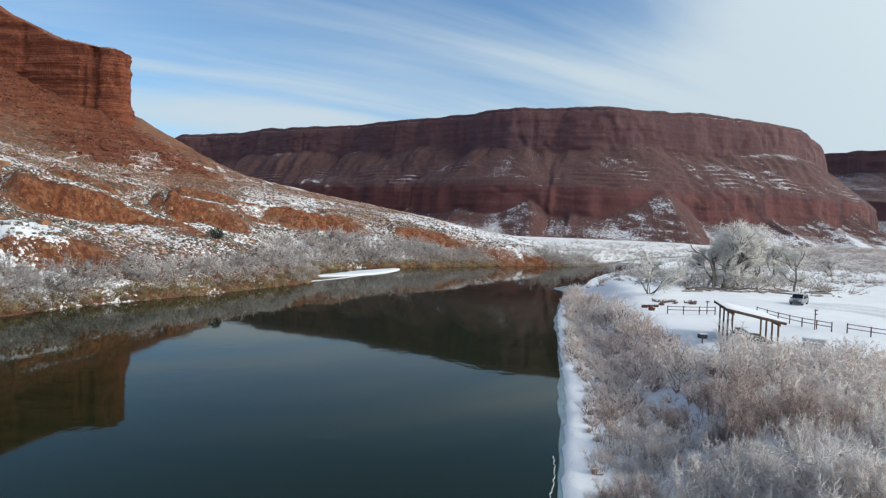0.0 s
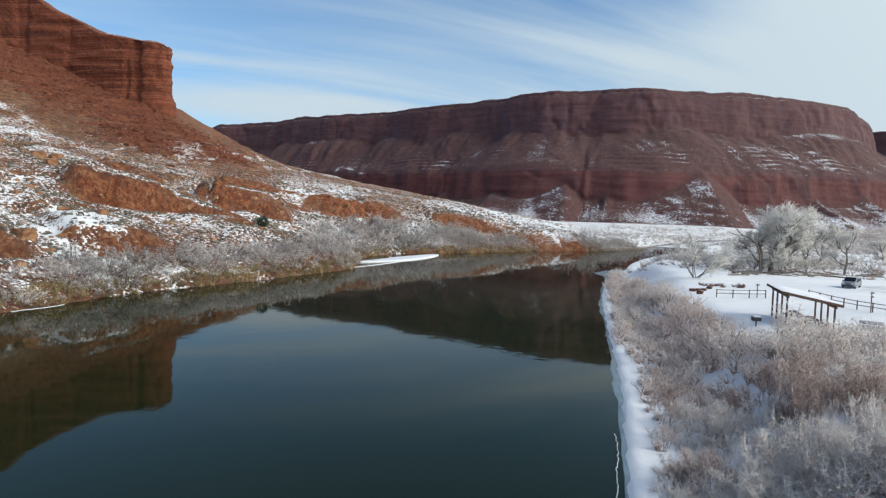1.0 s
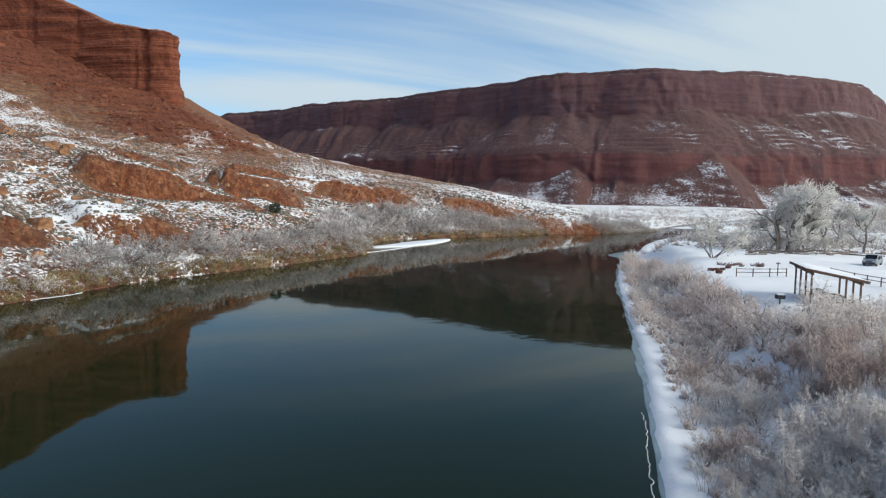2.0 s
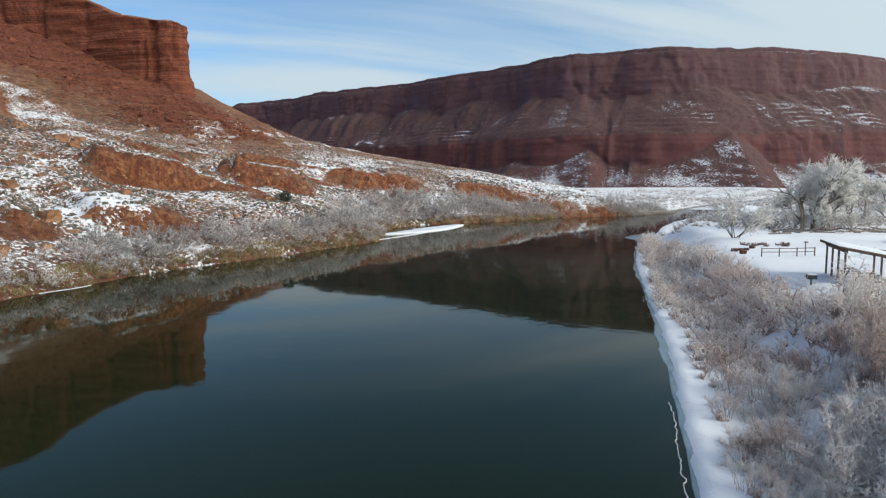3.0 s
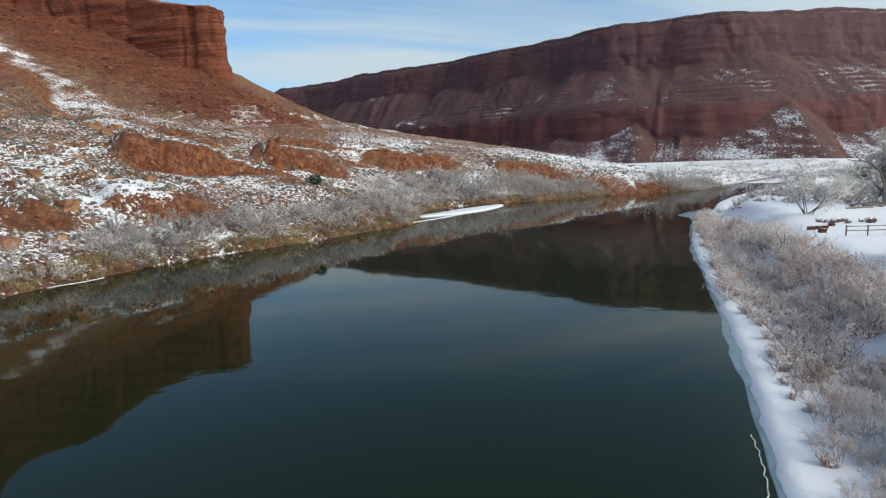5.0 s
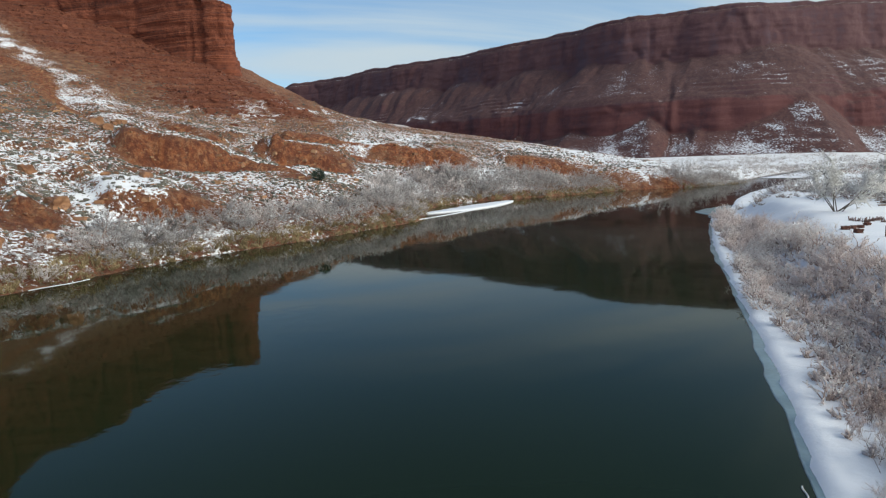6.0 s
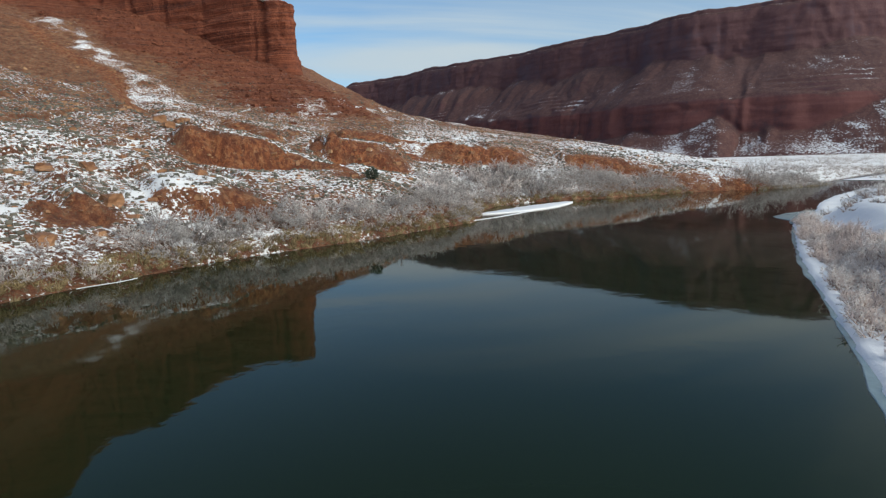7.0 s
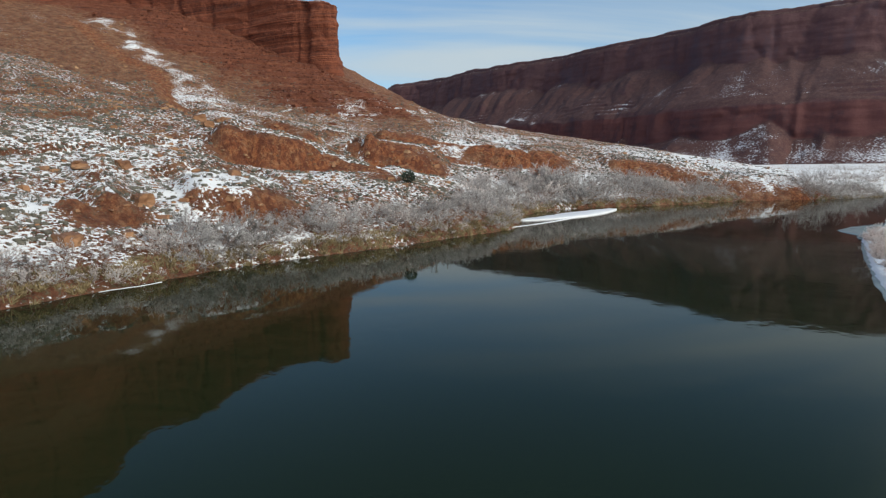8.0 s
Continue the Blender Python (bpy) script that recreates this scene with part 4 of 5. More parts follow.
keep &= seen | (rng.rand(len(spots)) < np.where(spots[:, 1] < 20, 0.28, 0.12))
seen = seen[keep]
spots = spots[keep]
order = np.argsort(np.hypot(spots[:, 0] - 10, spots[:, 1] - 34) + 500 * ~seen)
warmth = fbm(spots[:, 0] / 9, spots[:, 1] / 9, 75, 2) + 0.5 * in_clump(spots[:, 0], spots[:, 1])
LABELS = {0: "pale frost-covered willow shrub growing on the snowy bank", 1: "upright reddish willow shrub dusted with frost on the bank",
          2: "wide pale frost-covered shrub with arching twigs on the bank", 3: "tall slender reddish willow shrub with frosted tips in the snow",
          4: "bushy brownish willow shrub with frosted twigs in the snow", 5: "spreading white-rimed shrub beside the snowy river bank"}
rest = []
for n, i in enumerate(order):
    x, y = spots[i]
    k = int(rng.choice([0, 2, 5])) if math.hypot((x - 13) / 4.5, (y - 29) / 4) < 1 and rng.rand() < 0.85 else 3 if in_clump(x, y) and rng.rand() < 0.85 else int(rng.choice([1, 3, 4] if warmth[i] + rng.normal(0, 0.22) > 0.0 else [0, 2, 5]))
    size = rng.choice([0.7, 0.85, 1.0, 1.1, 1.25]) * rng.uniform(0.92, 1.08) * (0.78 if sdr[keep][i] < 5 else 1.2 if (x > 17 and y > 43) or y < 33 else 1.0) * (1 + 0.55 * float(fbm(np.array([x / 3.4]), np.array([y / 3.4]), 77, 2)[0]))
    if n < 225:
        plant(near_shrubs[k], "frosted_shrub", LABELS[k], "shrub", "frosted shrubs on the near bank", x, y, size, rng.uniform(0, 360))
    else:
        rest.append((x, y, size, k))


def thicket(name, label, places, makers, mats):
    """Many shrubs too far or too many to count, as one mesh. places: rows of x, y, size and kind."""
    rows = []
    for x, y, size, k in places:
        base = makers[int(k) % len(makers)]
        a = rng.uniform(0, 2 * math.pi)
        c, s = math.cos(a) * size, math.sin(a) * size
        m = np.array([[c, -s, 0], [s, c, 0], [0, 0, size]])
        b = base.copy()
        o = np.array([x, y, height_at(x, y)])
        b[:, 0:3], b[:, 3:6] = base[:, 0:3] @ m.T + o, base[:, 3:6] @ m.T + o
        rows.append(b)
    ob = new(name, tubes(name, np.concatenate(rows), mats))
    return tagged(ob, label, "shrubs", kind="stuff")


mid_makers = [np.array(dome_segs(np.random.RandomState(160 + k), 1.85, 12, 6, 2, 0.030, 0.9, 0.75)) for k in range(4)]
pale = [p for p in rest if p[3] in (0, 2, 5)]
warm = [p for p in rest if p[3] in (1, 3, 4)]
thicket("frosted_thicket", "thicket of pale frost-covered shrubs along the bank", pale, mid_makers, [STEM, RIME_WARM, RIME])
thicket("willow_thicket", "thicket of reddish frosted willows along the bank", warm, mid_makers, [STEM, TWIG, RIME_WARM])

# shrubs along the foot of the hill
run = np.r_[0, np.cumsum(np.linalg.norm(np.diff(LEFT_BANK, axis=0), axis=1))]
count, hill_rest, straw = 0, [], []
for s in np.arange(930, 1240, 2.0):
    bx, by = np.interp(s, run, LEFT_BANK[:, 0]), np.interp(s, run, LEFT_BANK[:, 1])
    tx, ty = np.interp(s + 2, run, LEFT_BANK[:, 0]) - bx, np.interp(s + 2, run, LEFT_BANK[:, 1]) - by
    L = math.hypot(tx, ty); nx, ny = -ty / L, tx / L
    depth = 12.5 + 5 * float(fbm(np.array([s / 30.0]), np.array([2.0]), 81, 2)[0]) + (6 if 1075 < s < 1150 else 0)
    depth = min(depth, float(np.interp(s, (950, 982, 990), (6.5, 7.5, 20))))
    mud = 1167 < s < 1192
    d = 1.2 + rng.uniform(0, 1.2)
    swell = 1 + 0.8 * float(fbm(np.array([s / 9.0]), np.array([7.0]), 83, 2)[0])
    while d < depth:
        x, y = bx + nx * d + rng.uniform(-0.9, 0.9), by + ny * d + rng.uniform(-0.9, 0.9)
        if not (mud and d < 14) and rng.rand() > (0.40 if s < 977 else 0.05 if s < 1045 else 0.30):
            size = swell * rng.choice([0.6, 0.8, 1.0, 1.3]) * (1.2 if d > 4 else 0.75)
            k = int(rng.choice([0, 0, 1, 2, 3]))
            size *= 1.0 + 0.18 * float(sstep(s, 983, 992)) + 0.62 * float(sstep(s, 1040, 1100))
            if count < 220 and s < 1160 and rng.rand() < 0.72:
                plant(grey_shrubs[k], "riverbank_shrub", ["grey leafless shrub with light frost at the foot of the hill", "brownish frosted shrub at the water's edge",
                      "dull grey bare shrub beside the river", "pale frosted shrub at the foot of the red hill"][k], "shrub", "shrubs along the far bank", x, y, size, rng.uniform(0, 360))
                count += 1
            else:
                hill_rest.append((x, y, size, k))
        d += 1.9 + rng.uniform(0, 0.8)
    for _ in range(11 if s < 1015 else 9):
        e = rng.uniform(0.2, 3.2)
        x, y = bx + nx * e + rng.uniform(-1, 1), by + ny * e + rng.uniform(-1, 1)
        if rng.rand() < 0.8 and not mud:
            straw.append((x, y, rng.uniform(0.5, 1.0) * (1.6 if s < 1015 else 1.45), 0))
grey_makers = [np.array(dome_segs(np.random.RandomState(180 + k), 1.9, 12, 7, 2, 0.040)) for k in range(4)]
thicket("bank_thicket", "dense grey frosted shrubs along the foot of the red hill", hill_rest, grey_makers, [STEM, GREY_TWIG, RIME_GREY])
grass_makers = [np.array(dome_segs(np.random.RandomState(190 + k), 0.8, 10, 4, 0, 0.06, 1.3)) for k in range(3)]
thicket("dry_grass", "tufts of yellow dry grass along the water's edge", straw, grass_makers, [STRAW, STRAW])

tufts = []
for _ in range(70):
    y = rng.uniform(22, 125)
    x = float(np.interp(y, RIGHT_BANK[60:, 1], RIGHT_BANK[60:, 0])) + rng.uniform(1.5, 3.0)
    tufts.append((x, y, rng.uniform(0.2, 0.42), rng.randint(3)))
thicket("bank_tufts", "small frosted tufts along the snowy water's edge", tufts, mid_makers, [STEM, TWIG, RIME_WARM])

# frosted scrub over the plain behind the trees
far_rows, far_rows_b = [], []
tries = rng.uniform((22, 132), (260, 480), (2900, 2))
tdr = -nearest(tries[:, 0], tries[:, 1], RIGHT_BANK)[0]
tn = fbm(tries[:, 0] / 30, tries[:, 1] / 30, 91, 3)
for (x, y), d, n in zip(tries, tdr, tn):
    if d < 3 or (y < 146 and x > 33 and d > 12) or x > 0.72 * y + 40:
        continue
    if n > (-0.10 if y < 230 else -0.35) or d < 12:
        (far_rows if rng.rand() < 0.75 else far_rows_b).append((x, y, rng.uniform(0.7, 1.5) * (1.0 if y < 260 else 1.25), rng.randint(4)))
for s in np.arange(1236, 1560, 5.0):
    bx, by = np.interp(s, run, LEFT_BANK[:, 0]), np.interp(s, run, LEFT_BANK[:, 1])
    for d in np.arange(2, 30, 4.5):
        if rng.rand() < 0.8:
            far_rows_b.append((bx - 0.75 * d + rng.uniform(-2, 2), by + 0.66 * d + rng.uniform(-2, 2), rng.uniform(0.8, 1.5), rng.randint(4)))
for _ in range(190):
    far_rows.append((rng.uniform(33, 74), rng.uniform(131, 172), rng.uniform(1.2, 2.4), rng.randint(4)))
for _ in range(800):
    y = rng.uniform(330, 640)
    far_rows_b.append((rng.uniform(0.16 * y - 20, 0.75 * y), y, rng.uniform(1.4, 2.6), rng.randint(4)))
for _ in range(26):
    far_rows.append((rng.uniform(24, 37), rng.uniform(136, 158), rng.uniform(0.25, 0.7), rng.randint(4)))
far_makers = [np.array(dome_segs(np.random.RandomState(200 + k), 1.7, 7, 3, 2, 0.052)) for k in range(4)]
thicket("plain_scrub", "white-rimed scrub spread over the snowy plain", far_rows, far_makers, [STEM, RIME_GREY, RIME])
thicket("distant_scrub", "grey-brown frosted scrub along the far river bend", far_rows_b, far_makers, [STEM, RIME_GREY, RIME_GREY])

# cottonwoods
TREES = [("frosted_cottonwood", 13.5, 0.42, (0.15, 0.0), (6, 7, 7, 14), 0.62), ("frosted_cottonwood", 10.5, 0.30, (-0.1, 0.1), (6, 7, 6, 13), 0.6), ("frosted_sapling", 6.5, 0.16, (0.2, 0.0), (7, 6, 6, 7), 0.5)]
tree_meshes = []
for k, (name, h, w, lean, forks, splay) in enumerate(TREES):
    wood, fine = tree_segs(np.random.RandomState(220 + 3 * k), h, w, 4, lean, forks, splay)
    fine = [[*f[:6], max(f[6], 0.036), 0 if f[7] < 0.04 else f[7], 1] for f in fine]
    if name == "frosted_sapling":
        stems = shrub_segs(np.random.RandomState(231), 5.2, 0.55, 9, 20, 6, 0.035, 0.4, 1.2, 0.6, 0.8)
        wood, fine = [s for s in stems if s[8] == 0], [s for s in stems if s[8] == 1]
    tree_meshes.append((tubes("trunk", wood, [BARK]), tubes("crown", [[*f[:8], 0] for f in fine], [CROWN])))


def cottonwood(k, x, y, size, turn, label):
    name = TREES[k][0]
    root = new(name)
    root.matrix_world = pose(x, y, height_at(x, y), 0, 0, turn) @ Matrix.Scale(size, 4)
    for me, nm, lb in zip(tree_meshes[k], ("trunk", "crown"), ("dark rough trunk and limbs", "white frosted twigs")):
        ob = new(nm, me)
        ob.parent = root
        tagged(ob, lb)
    return tagged(root, label, "tree", "frosted trees on the flat")


for k, x, y, size, turn, label in [
        (0, 47.5, 130, 1.32, 20, "large old cottonwood covered in white frost"), (0, 45.0, 128, 0.95, 150, "leaning frosted cottonwood with a dark bare limb"),
        (1, 50, 131.5, 1.4, 200, "frost-covered cottonwood in a clump of trees"), (1, 60.2, 143.5, 1.35, 70, "frosted cottonwood with a forked trunk"),
        (1, 61.8, 131, 1.0, 310, "small frosted cottonwood beside fallen logs"), (2, 28.0, 109.5, 1.5, 30, "many-stemmed frosted young tree in the snow"),
        (2, 40.5, 135, 1.1, 250, "frosted young tree behind the snow flat"), (1, 55, 149, 1.3, 110, "frost-covered cottonwood in a clump of trees"),
        (1, 88, 167.5, 0.75, 10, "frosted cottonwood standing alone on the plain"), (2, 53, 127, 0.75, 80, "slender frosted young tree beside the logs"), (0, 72, 165, 0.95, 120, "broad frosted cottonwood on the plain"),
        (1, 35, 137, 0.62, 190, "frosted young cottonwood behind the snow flat")]:
    root = cottonwood(k, x, y, size, turn, label)
    if "bare limb" in label:
        way = [(45.0, 128, 4.2), (44.9, 128, 7.2), (44.2, 127.9, 9.3), (42.8, 127.8, 10.6), (41.4, 127.7, 11.1), (40.4, 127.7, 12.0), (40.1, 127.7, 13.2)]
        segs = [[*a, *b, 0.24 - 0.028 * i, 0.212 - 0.028 * i, 0] for i, (a, b) in enumerate(zip(way[:-1], way[1:]))]
        segs += [[41.4, 127.7, 11.1, 39.9, 127.6, 11.2, 0.10, 0.07, 0], [39.9, 127.6, 11.2, 38.5, 127.6, 11.8, 0.07, 0.03, 0], [42.8, 127.8, 10.6, 41.9, 127.8, 11.9, 0.08, 0.03, 0],
                 [44.2, 127.9, 9.3, 43.1, 127.8, 8.9, 0.09, 0.05, 0], [43.1, 127.8, 8.9, 42.0, 127.8, 9.4, 0.05, 0.02, 0], [40.4, 127.7, 12.0, 39.4, 127.7, 13.0, 0.06, 0.02, 0]]
        limb = new("limb", tubes("limb", segs, [BARK]))
        limb.data.transform(root.matrix_world.inverted())
        limb.parent = root
        tagged(limb, "thick dark limb bare of frost")

# juniper on the hill's foot
jun = []
jr = np.random.RandomState(5)
for _ in range(420):
    v = unit(jr.normal(0, 1, 3)) * jr.uniform(0.5, 1.0)
    c = np.array([v[0] * 1.5, v[1] * 1.5, 1.3 + v[2] * 1.25])
    e = unit(v + jr.normal(0, 0.4, 3)) * jr.uniform(0.25, 0.5)
    jun.append([*c, *(c + e), 0.09, 0.03, 1])
jun.append([0, 0, -0.3, 0, 0, 1.8, 0.16, 0.08, 0])
jx, jy = -64.5, 140.5
plant(tubes("juniper", jun, [STEM, JUNIPER]), "juniper", "small dark green juniper at the foot of the hill", "juniper", "", jx, jy, 1.0, 0)


# ---- stones and sagebrush on the hillside ----
def scatter(n, seed, lo, hi):
    r = np.random.RandomState(seed)
    p = r.uniform(lo, hi, (n, 2))
    d, _ = nearest(p[:, 0], p[:, 1], LEFT_BANK)
    return p[d > 9], d[d > 9], r


p, d, r = scatter(60000, 301, (-260, 40), (20, 400))
weight = np.clip(1.15 - np.hypot(p[:, 0] + 10, p[:, 1] - 20) / 330, 0.06, 1) * (0.45 + 0.9 * (fbm(p[:, 0] / 20, p[:, 1] / 20, 303, 3) > -0.1))
weight = weight * (field_at(BARE, p[:, 0], p[:, 1]) < 0.1) * (1 - 0.85 * field_at(UPPER, p[:, 0], p[:, 1]))
p = p[r.rand(len(p)) < weight * 0.95]
h = heights_at(p[:, 0], p[:, 1])
BLOCK = np.array([[a, b, c] for c in (-0.6, 0.55) for b in (-1, 1) for a in (-1, 1)], float)
BLOCK_FACES = np.array([[0, 2, 3, 1], [4, 5, 7, 6], [0, 1, 5, 4], [2, 6, 7, 3], [0, 4, 6, 2], [1, 3, 7, 5]])


def blocks(p, h, size, r, squat, pinch):
    """Small uneven lumps, eight corners each."""
    n = len(p)
    a = r.uniform(0, 2 * math.pi, n)
    V = BLOCK[None] * r.uniform(0.5, 1.0, (n, 8, 3)) * size[:, None, None] * np.stack([np.ones(n), r.uniform(0.6, 1, n), r.uniform(*squat, n)], -1)[:, None]
    V[:, 4:, :2] *= pinch
    c, q = np.cos(a)[:, None], np.sin(a)[:, None]
    V = np.stack([V[..., 0] * c - V[..., 1] * q + p[:, :1], V[..., 0] * q + V[..., 1] * c + p[:, 1:2], V[..., 2] + h[:, None]], -1)
    return V.reshape(-1, 3), (BLOCK_FACES[None] + 8 * np.arange(n)[:, None, None]).reshape(-1, 4)


size = r.uniform(0.26, 0.60, len(p)) * np.where(r.rand(len(p)) < 0.12, 1.5, 1.0)
sage = new("sagebrush", mesh_from("sagebrush", *blocks(p, h + 0.08, size, r, (0.6, 1.0), 0.7), [SAGE], True))
tagged(sage, "grey sagebrush dotted over the snowy red slope", "sagebrush", kind="stuff")

# the nearest bushes of it, each by itself
sage_meshes = [tubes("sagebrush", dome_segs(np.random.RandomState(260 + k), 0.55, 13, 6, 1, 0.026, 1.15, 0.7), [STEM, SAGE, SAGE_TIP]) for k in range(4)]
p = r.uniform((-112, 62), (-66, 116), (900, 2))
away = nearest(p[:, 0], p[:, 1], LEFT_BANK)[0]
p = p[(away > 9) & (field_at(BARE, p[:, 0], p[:, 1]) < 0.1)][:230]
for k, (x, y) in enumerate(p):
    plant(sage_meshes[k % 4], "sagebrush_bush", "low grey-green sagebrush bush in the snow on the slope", "sagebrush", "sagebrush bushes on the slope", float(x), float(y), float(r.uniform(0.8, 1.7)), float(r.uniform(0, 360)))

p, d, r = scatter(34000, 311, (-320, 30), (30, 470))
weight = np.clip(1.1 - np.hypot(p[:, 0] + 10, p[:, 1] - 20) / 500, 0.1, 1) * (0.3 + 1.0 * (fbm(p[:, 0] / 14, p[:, 1] / 14, 313, 3) > 0.0))
weight = weight + 1.2 * field_at(BARE, p[:, 0], p[:, 1]) - 0.5 * field_at(UPPER, p[:, 0], p[:, 1])
p = p[r.rand(len(p)) < weight * (0.6 + 0.5 * sstep(heights_at(p[:, 0], p[:, 1]), 14, 26))]
h = heights_at(p[:, 0], p[:, 1])
n = len(p)
size = r.uniform(0.2, 0.6, n) * np.where(r.rand(n) < 0.10, 2.2, 1.0)
stones = new("stones", mesh_from("stones", *blocks(p, h, size, r, (0.45, 0.9), 0.85), [STONE], False))
tagged(stones, "loose red and tan stones strewn over the slope", "stones", kind="stuff")


def boulder(x, y, size, label, seed, mat=STONE, sink=0.25, turn=0):
    bm = bmesh.new()
    bmesh.ops.create_icosphere(bm, subdivisions=3, radius=1.0)
    off = Vector((seed * 7.3, seed * 3.1, seed))
    for v in bm.verts:
        q = v.co.copy()
        q = Vector([max(-0.66, min(0.66, c)) for c in q])
        k = 0.95 + 0.38 * noise.noise(q * 1.6 + off) + 0.12 * noise.noise(q * 4 + off)
        v.co = Vector((q.x * size[0], q.y * size[1], q.z * size[2])) * k
    me = bpy.data.meshes.new("boulder")
    bm.to_mesh(me); bm.free()
    me.materials.append(mat)
    ob = new("boulder", me)
    ob.matrix_world = pose(x, y, height_at(x, y) + size[2] * (0.8 - sink * 2), 0, 0, turn)
    return tagged(ob, label, "boulder", "boulders on the slope")


for k, (x, y, size, label) in enumerate([
        (-73, 71, (2.3, 1.9, 1.7), "large rounded tan boulder on the snowy slope"), (-90, 108, (2.6, 1.9, 1.3), "broad reddish boulder on the snowy slope"),
        (-82, 108, (1.7, 1.5, 1.5), "rounded orange-tan boulder on the snowy slope"), (-99.5, 99.5, (2.6, 1.8, 1.5), "tan boulder half buried in the slope"),
        (-101, 92.5, (4.2, 2.2, 1.1), "long flat reddish rock slab on the slope"), (-125, 157, (3.2, 2.6, 2.0), "dark red boulder at the top of a bank"),
        (-137, 153, (3.0, 2.5, 2.4), "large tan block above the red bank"), (-128, 147, (2.4, 2.0, 2.0), "blocky red boulder on the slope"),
        (-117, 129, (3.2, 2.0, 1.3), "low orange rock ledge in the snow"), (-151, 174, (2.6, 2.0, 1.6), "red boulder on the upper slope"),
        (-161, 187, (2.8, 2.6, 2.0), "dark red boulder on the upper slope"), (-138, 206, (2.0, 2.0, 1.6), "red boulder below the butte"),
        (-110, 82, (3.6, 2.4, 1.2), "low tan rock slab on the snowy slope"), (-76, 120, (1.3, 1.1, 0.9), "small tan boulder at the foot of the bank"),
        (-79.5, 87, (3.4, 2.2, 2.0), "orange rock outcrop on the lower slope")]):
    boulder(x, y, tuple(0.86 * c for c in size), label, k + 1, sink=0.34, turn=37 * k)
for k, (x, y, size) in enumerate([(22.4, 88, (0.6, 0.45, 0.4)), (23.4, 89, (0.5, 0.4, 0.35)), (22.7, 85.4, (0.6, 0.5, 0.45)), (24.4, 89.8, (0.5, 0.4, 0.3)), (25.6, 91.5, (0.45, 0.4, 0.3))]):
    boulder(x, y, size, "small dark red rock lying on the snow flat", 40 + k, RED_ROCK, turn=50 * k)

# broken ledges: angular blocks along level lines of the upper slope
r = np.random.RandomState(331)
p = r.uniform((-340, 150), (-95, 330), (26000, 2))
h = heights_at(p[:, 0], p[:, 1])
level = (h / 7.5 + 0.5 * fbm(p[:, 0] / 50, p[:, 1] / 50, 333, 2)) % 1.0
ok = (field_at(UPPER, p[:, 0], p[:, 1]) > 0.3) & ((level < 0.16) & (fbm(p[:, 0] / 22, p[:, 1] / 22, 334, 2) > -0.05) | (r.rand(len(p)) < 0.32))
p, h = p[ok], h[ok]
outcrop = new("outcrop_blocks", mesh_from("outcrop_blocks", *blocks(p, h + 0.1, r.uniform(0.3, 0.9, len(p)) * np.where(r.rand(len(p)) < 0.1, 2.4, 1.0), r, (0.45, 0.9), 0.88), [OUTCROP], False))
tagged(outcrop, "broken red sandstone blocks along the upper slope", "rocks", kind="stuff")


# ---- ice along the banks ----
def shelf(name, label, line, inner, outer, z, thick, mat, seed, step=0.8, ragged=0.45):
    """A ragged sheet of ice between two distances from a line (towards its left side)."""
    pts = curve_points(line, step)
    t = np.gradient(pts, axis=0); t /= np.linalg.norm(t, axis=1, keepdims=True)
    out = np.stack([-t[:, 1], t[:, 0]], -1)
    s = np.r_[0, np.cumsum(np.linalg.norm(np.diff(pts, axis=0), axis=1))]
    a = inner(s); b = np.maximum(outer(s) + ragged * fbm(s / 3.5, s / 40, seed, 4), a + 0.05)
    rows = []
    for d, h in ((a, z - thick), (a, z), (a * 0.7 + b * 0.3, z + 0.01), (b - 0.06 * (b - a), z), (b, z - 0.6 * thick), (b, z - thick)):
        rows.append(np.stack([pts[:, 0] + out[:, 0] * d, pts[:, 1] + out[:, 1] * d, np.full(len(s), h)], -1))
    P = np.stack(rows, 1)
    ob = new(name, mesh_from(name, P.reshape(-1, 3), grid_quads(*P.shape[:2]), [mat]))
    return tagged(ob, label, "ice", kind="structure")


bank = [(3.0, 0), (6.1, 34), (7.9, 49), (8.9, 60), (10.4, 80), (12.4, 104), (14.2, 118), (16.1, 131), (18.9, 150)]
shelf("ice_edge", "thin grey-white shelf of ice along the snowy bank", bank, lambda s: np.full_like(s, -0.6), lambda s: 0.36 + 0.62 * sstep(fbm(s / 11, s / 60, 401, 3), -0.3, 0.4) * (1 - 0.5 * sstep(s, 60, 110)), 0.045, 0.05, ICE, 402, 0.5, 0.22)
shelf("ice_rim", "narrow broken white rim of ice on the water", [(3.2, 0), (5.7, 28), (6.4, 36), (6.9, 41)], lambda s: 0.66 + 0.4 * fbm(s / 4, s / 30, 403, 4) + 0.10 * fbm(s / 0.5, s / 30, 412, 2), lambda s: 0.665 + 0.06 * sstep(fbm(s / 2.1, s / 9, 409, 2), -0.25, 0.2) + 0.4 * fbm(s / 4, s / 30, 403, 4) + 0.10 * fbm(s / 0.5, s / 30, 412, 2), 0.055, 0.05, ICE_RIM, 404, 0.15, 0.03)
shelf("ice_point", "low snow-covered sheet of ice off the bank's point", [(17.5, 141), (19, 151), (24.5, 164), (32, 190)], lambda s: np.full_like(s, -1.0), lambda s: 0.6 + 4.0 * sstep(s, 6, 14) * (1 - sstep(s, 20, 34)), 0.08, 0.1, ICE, 405)
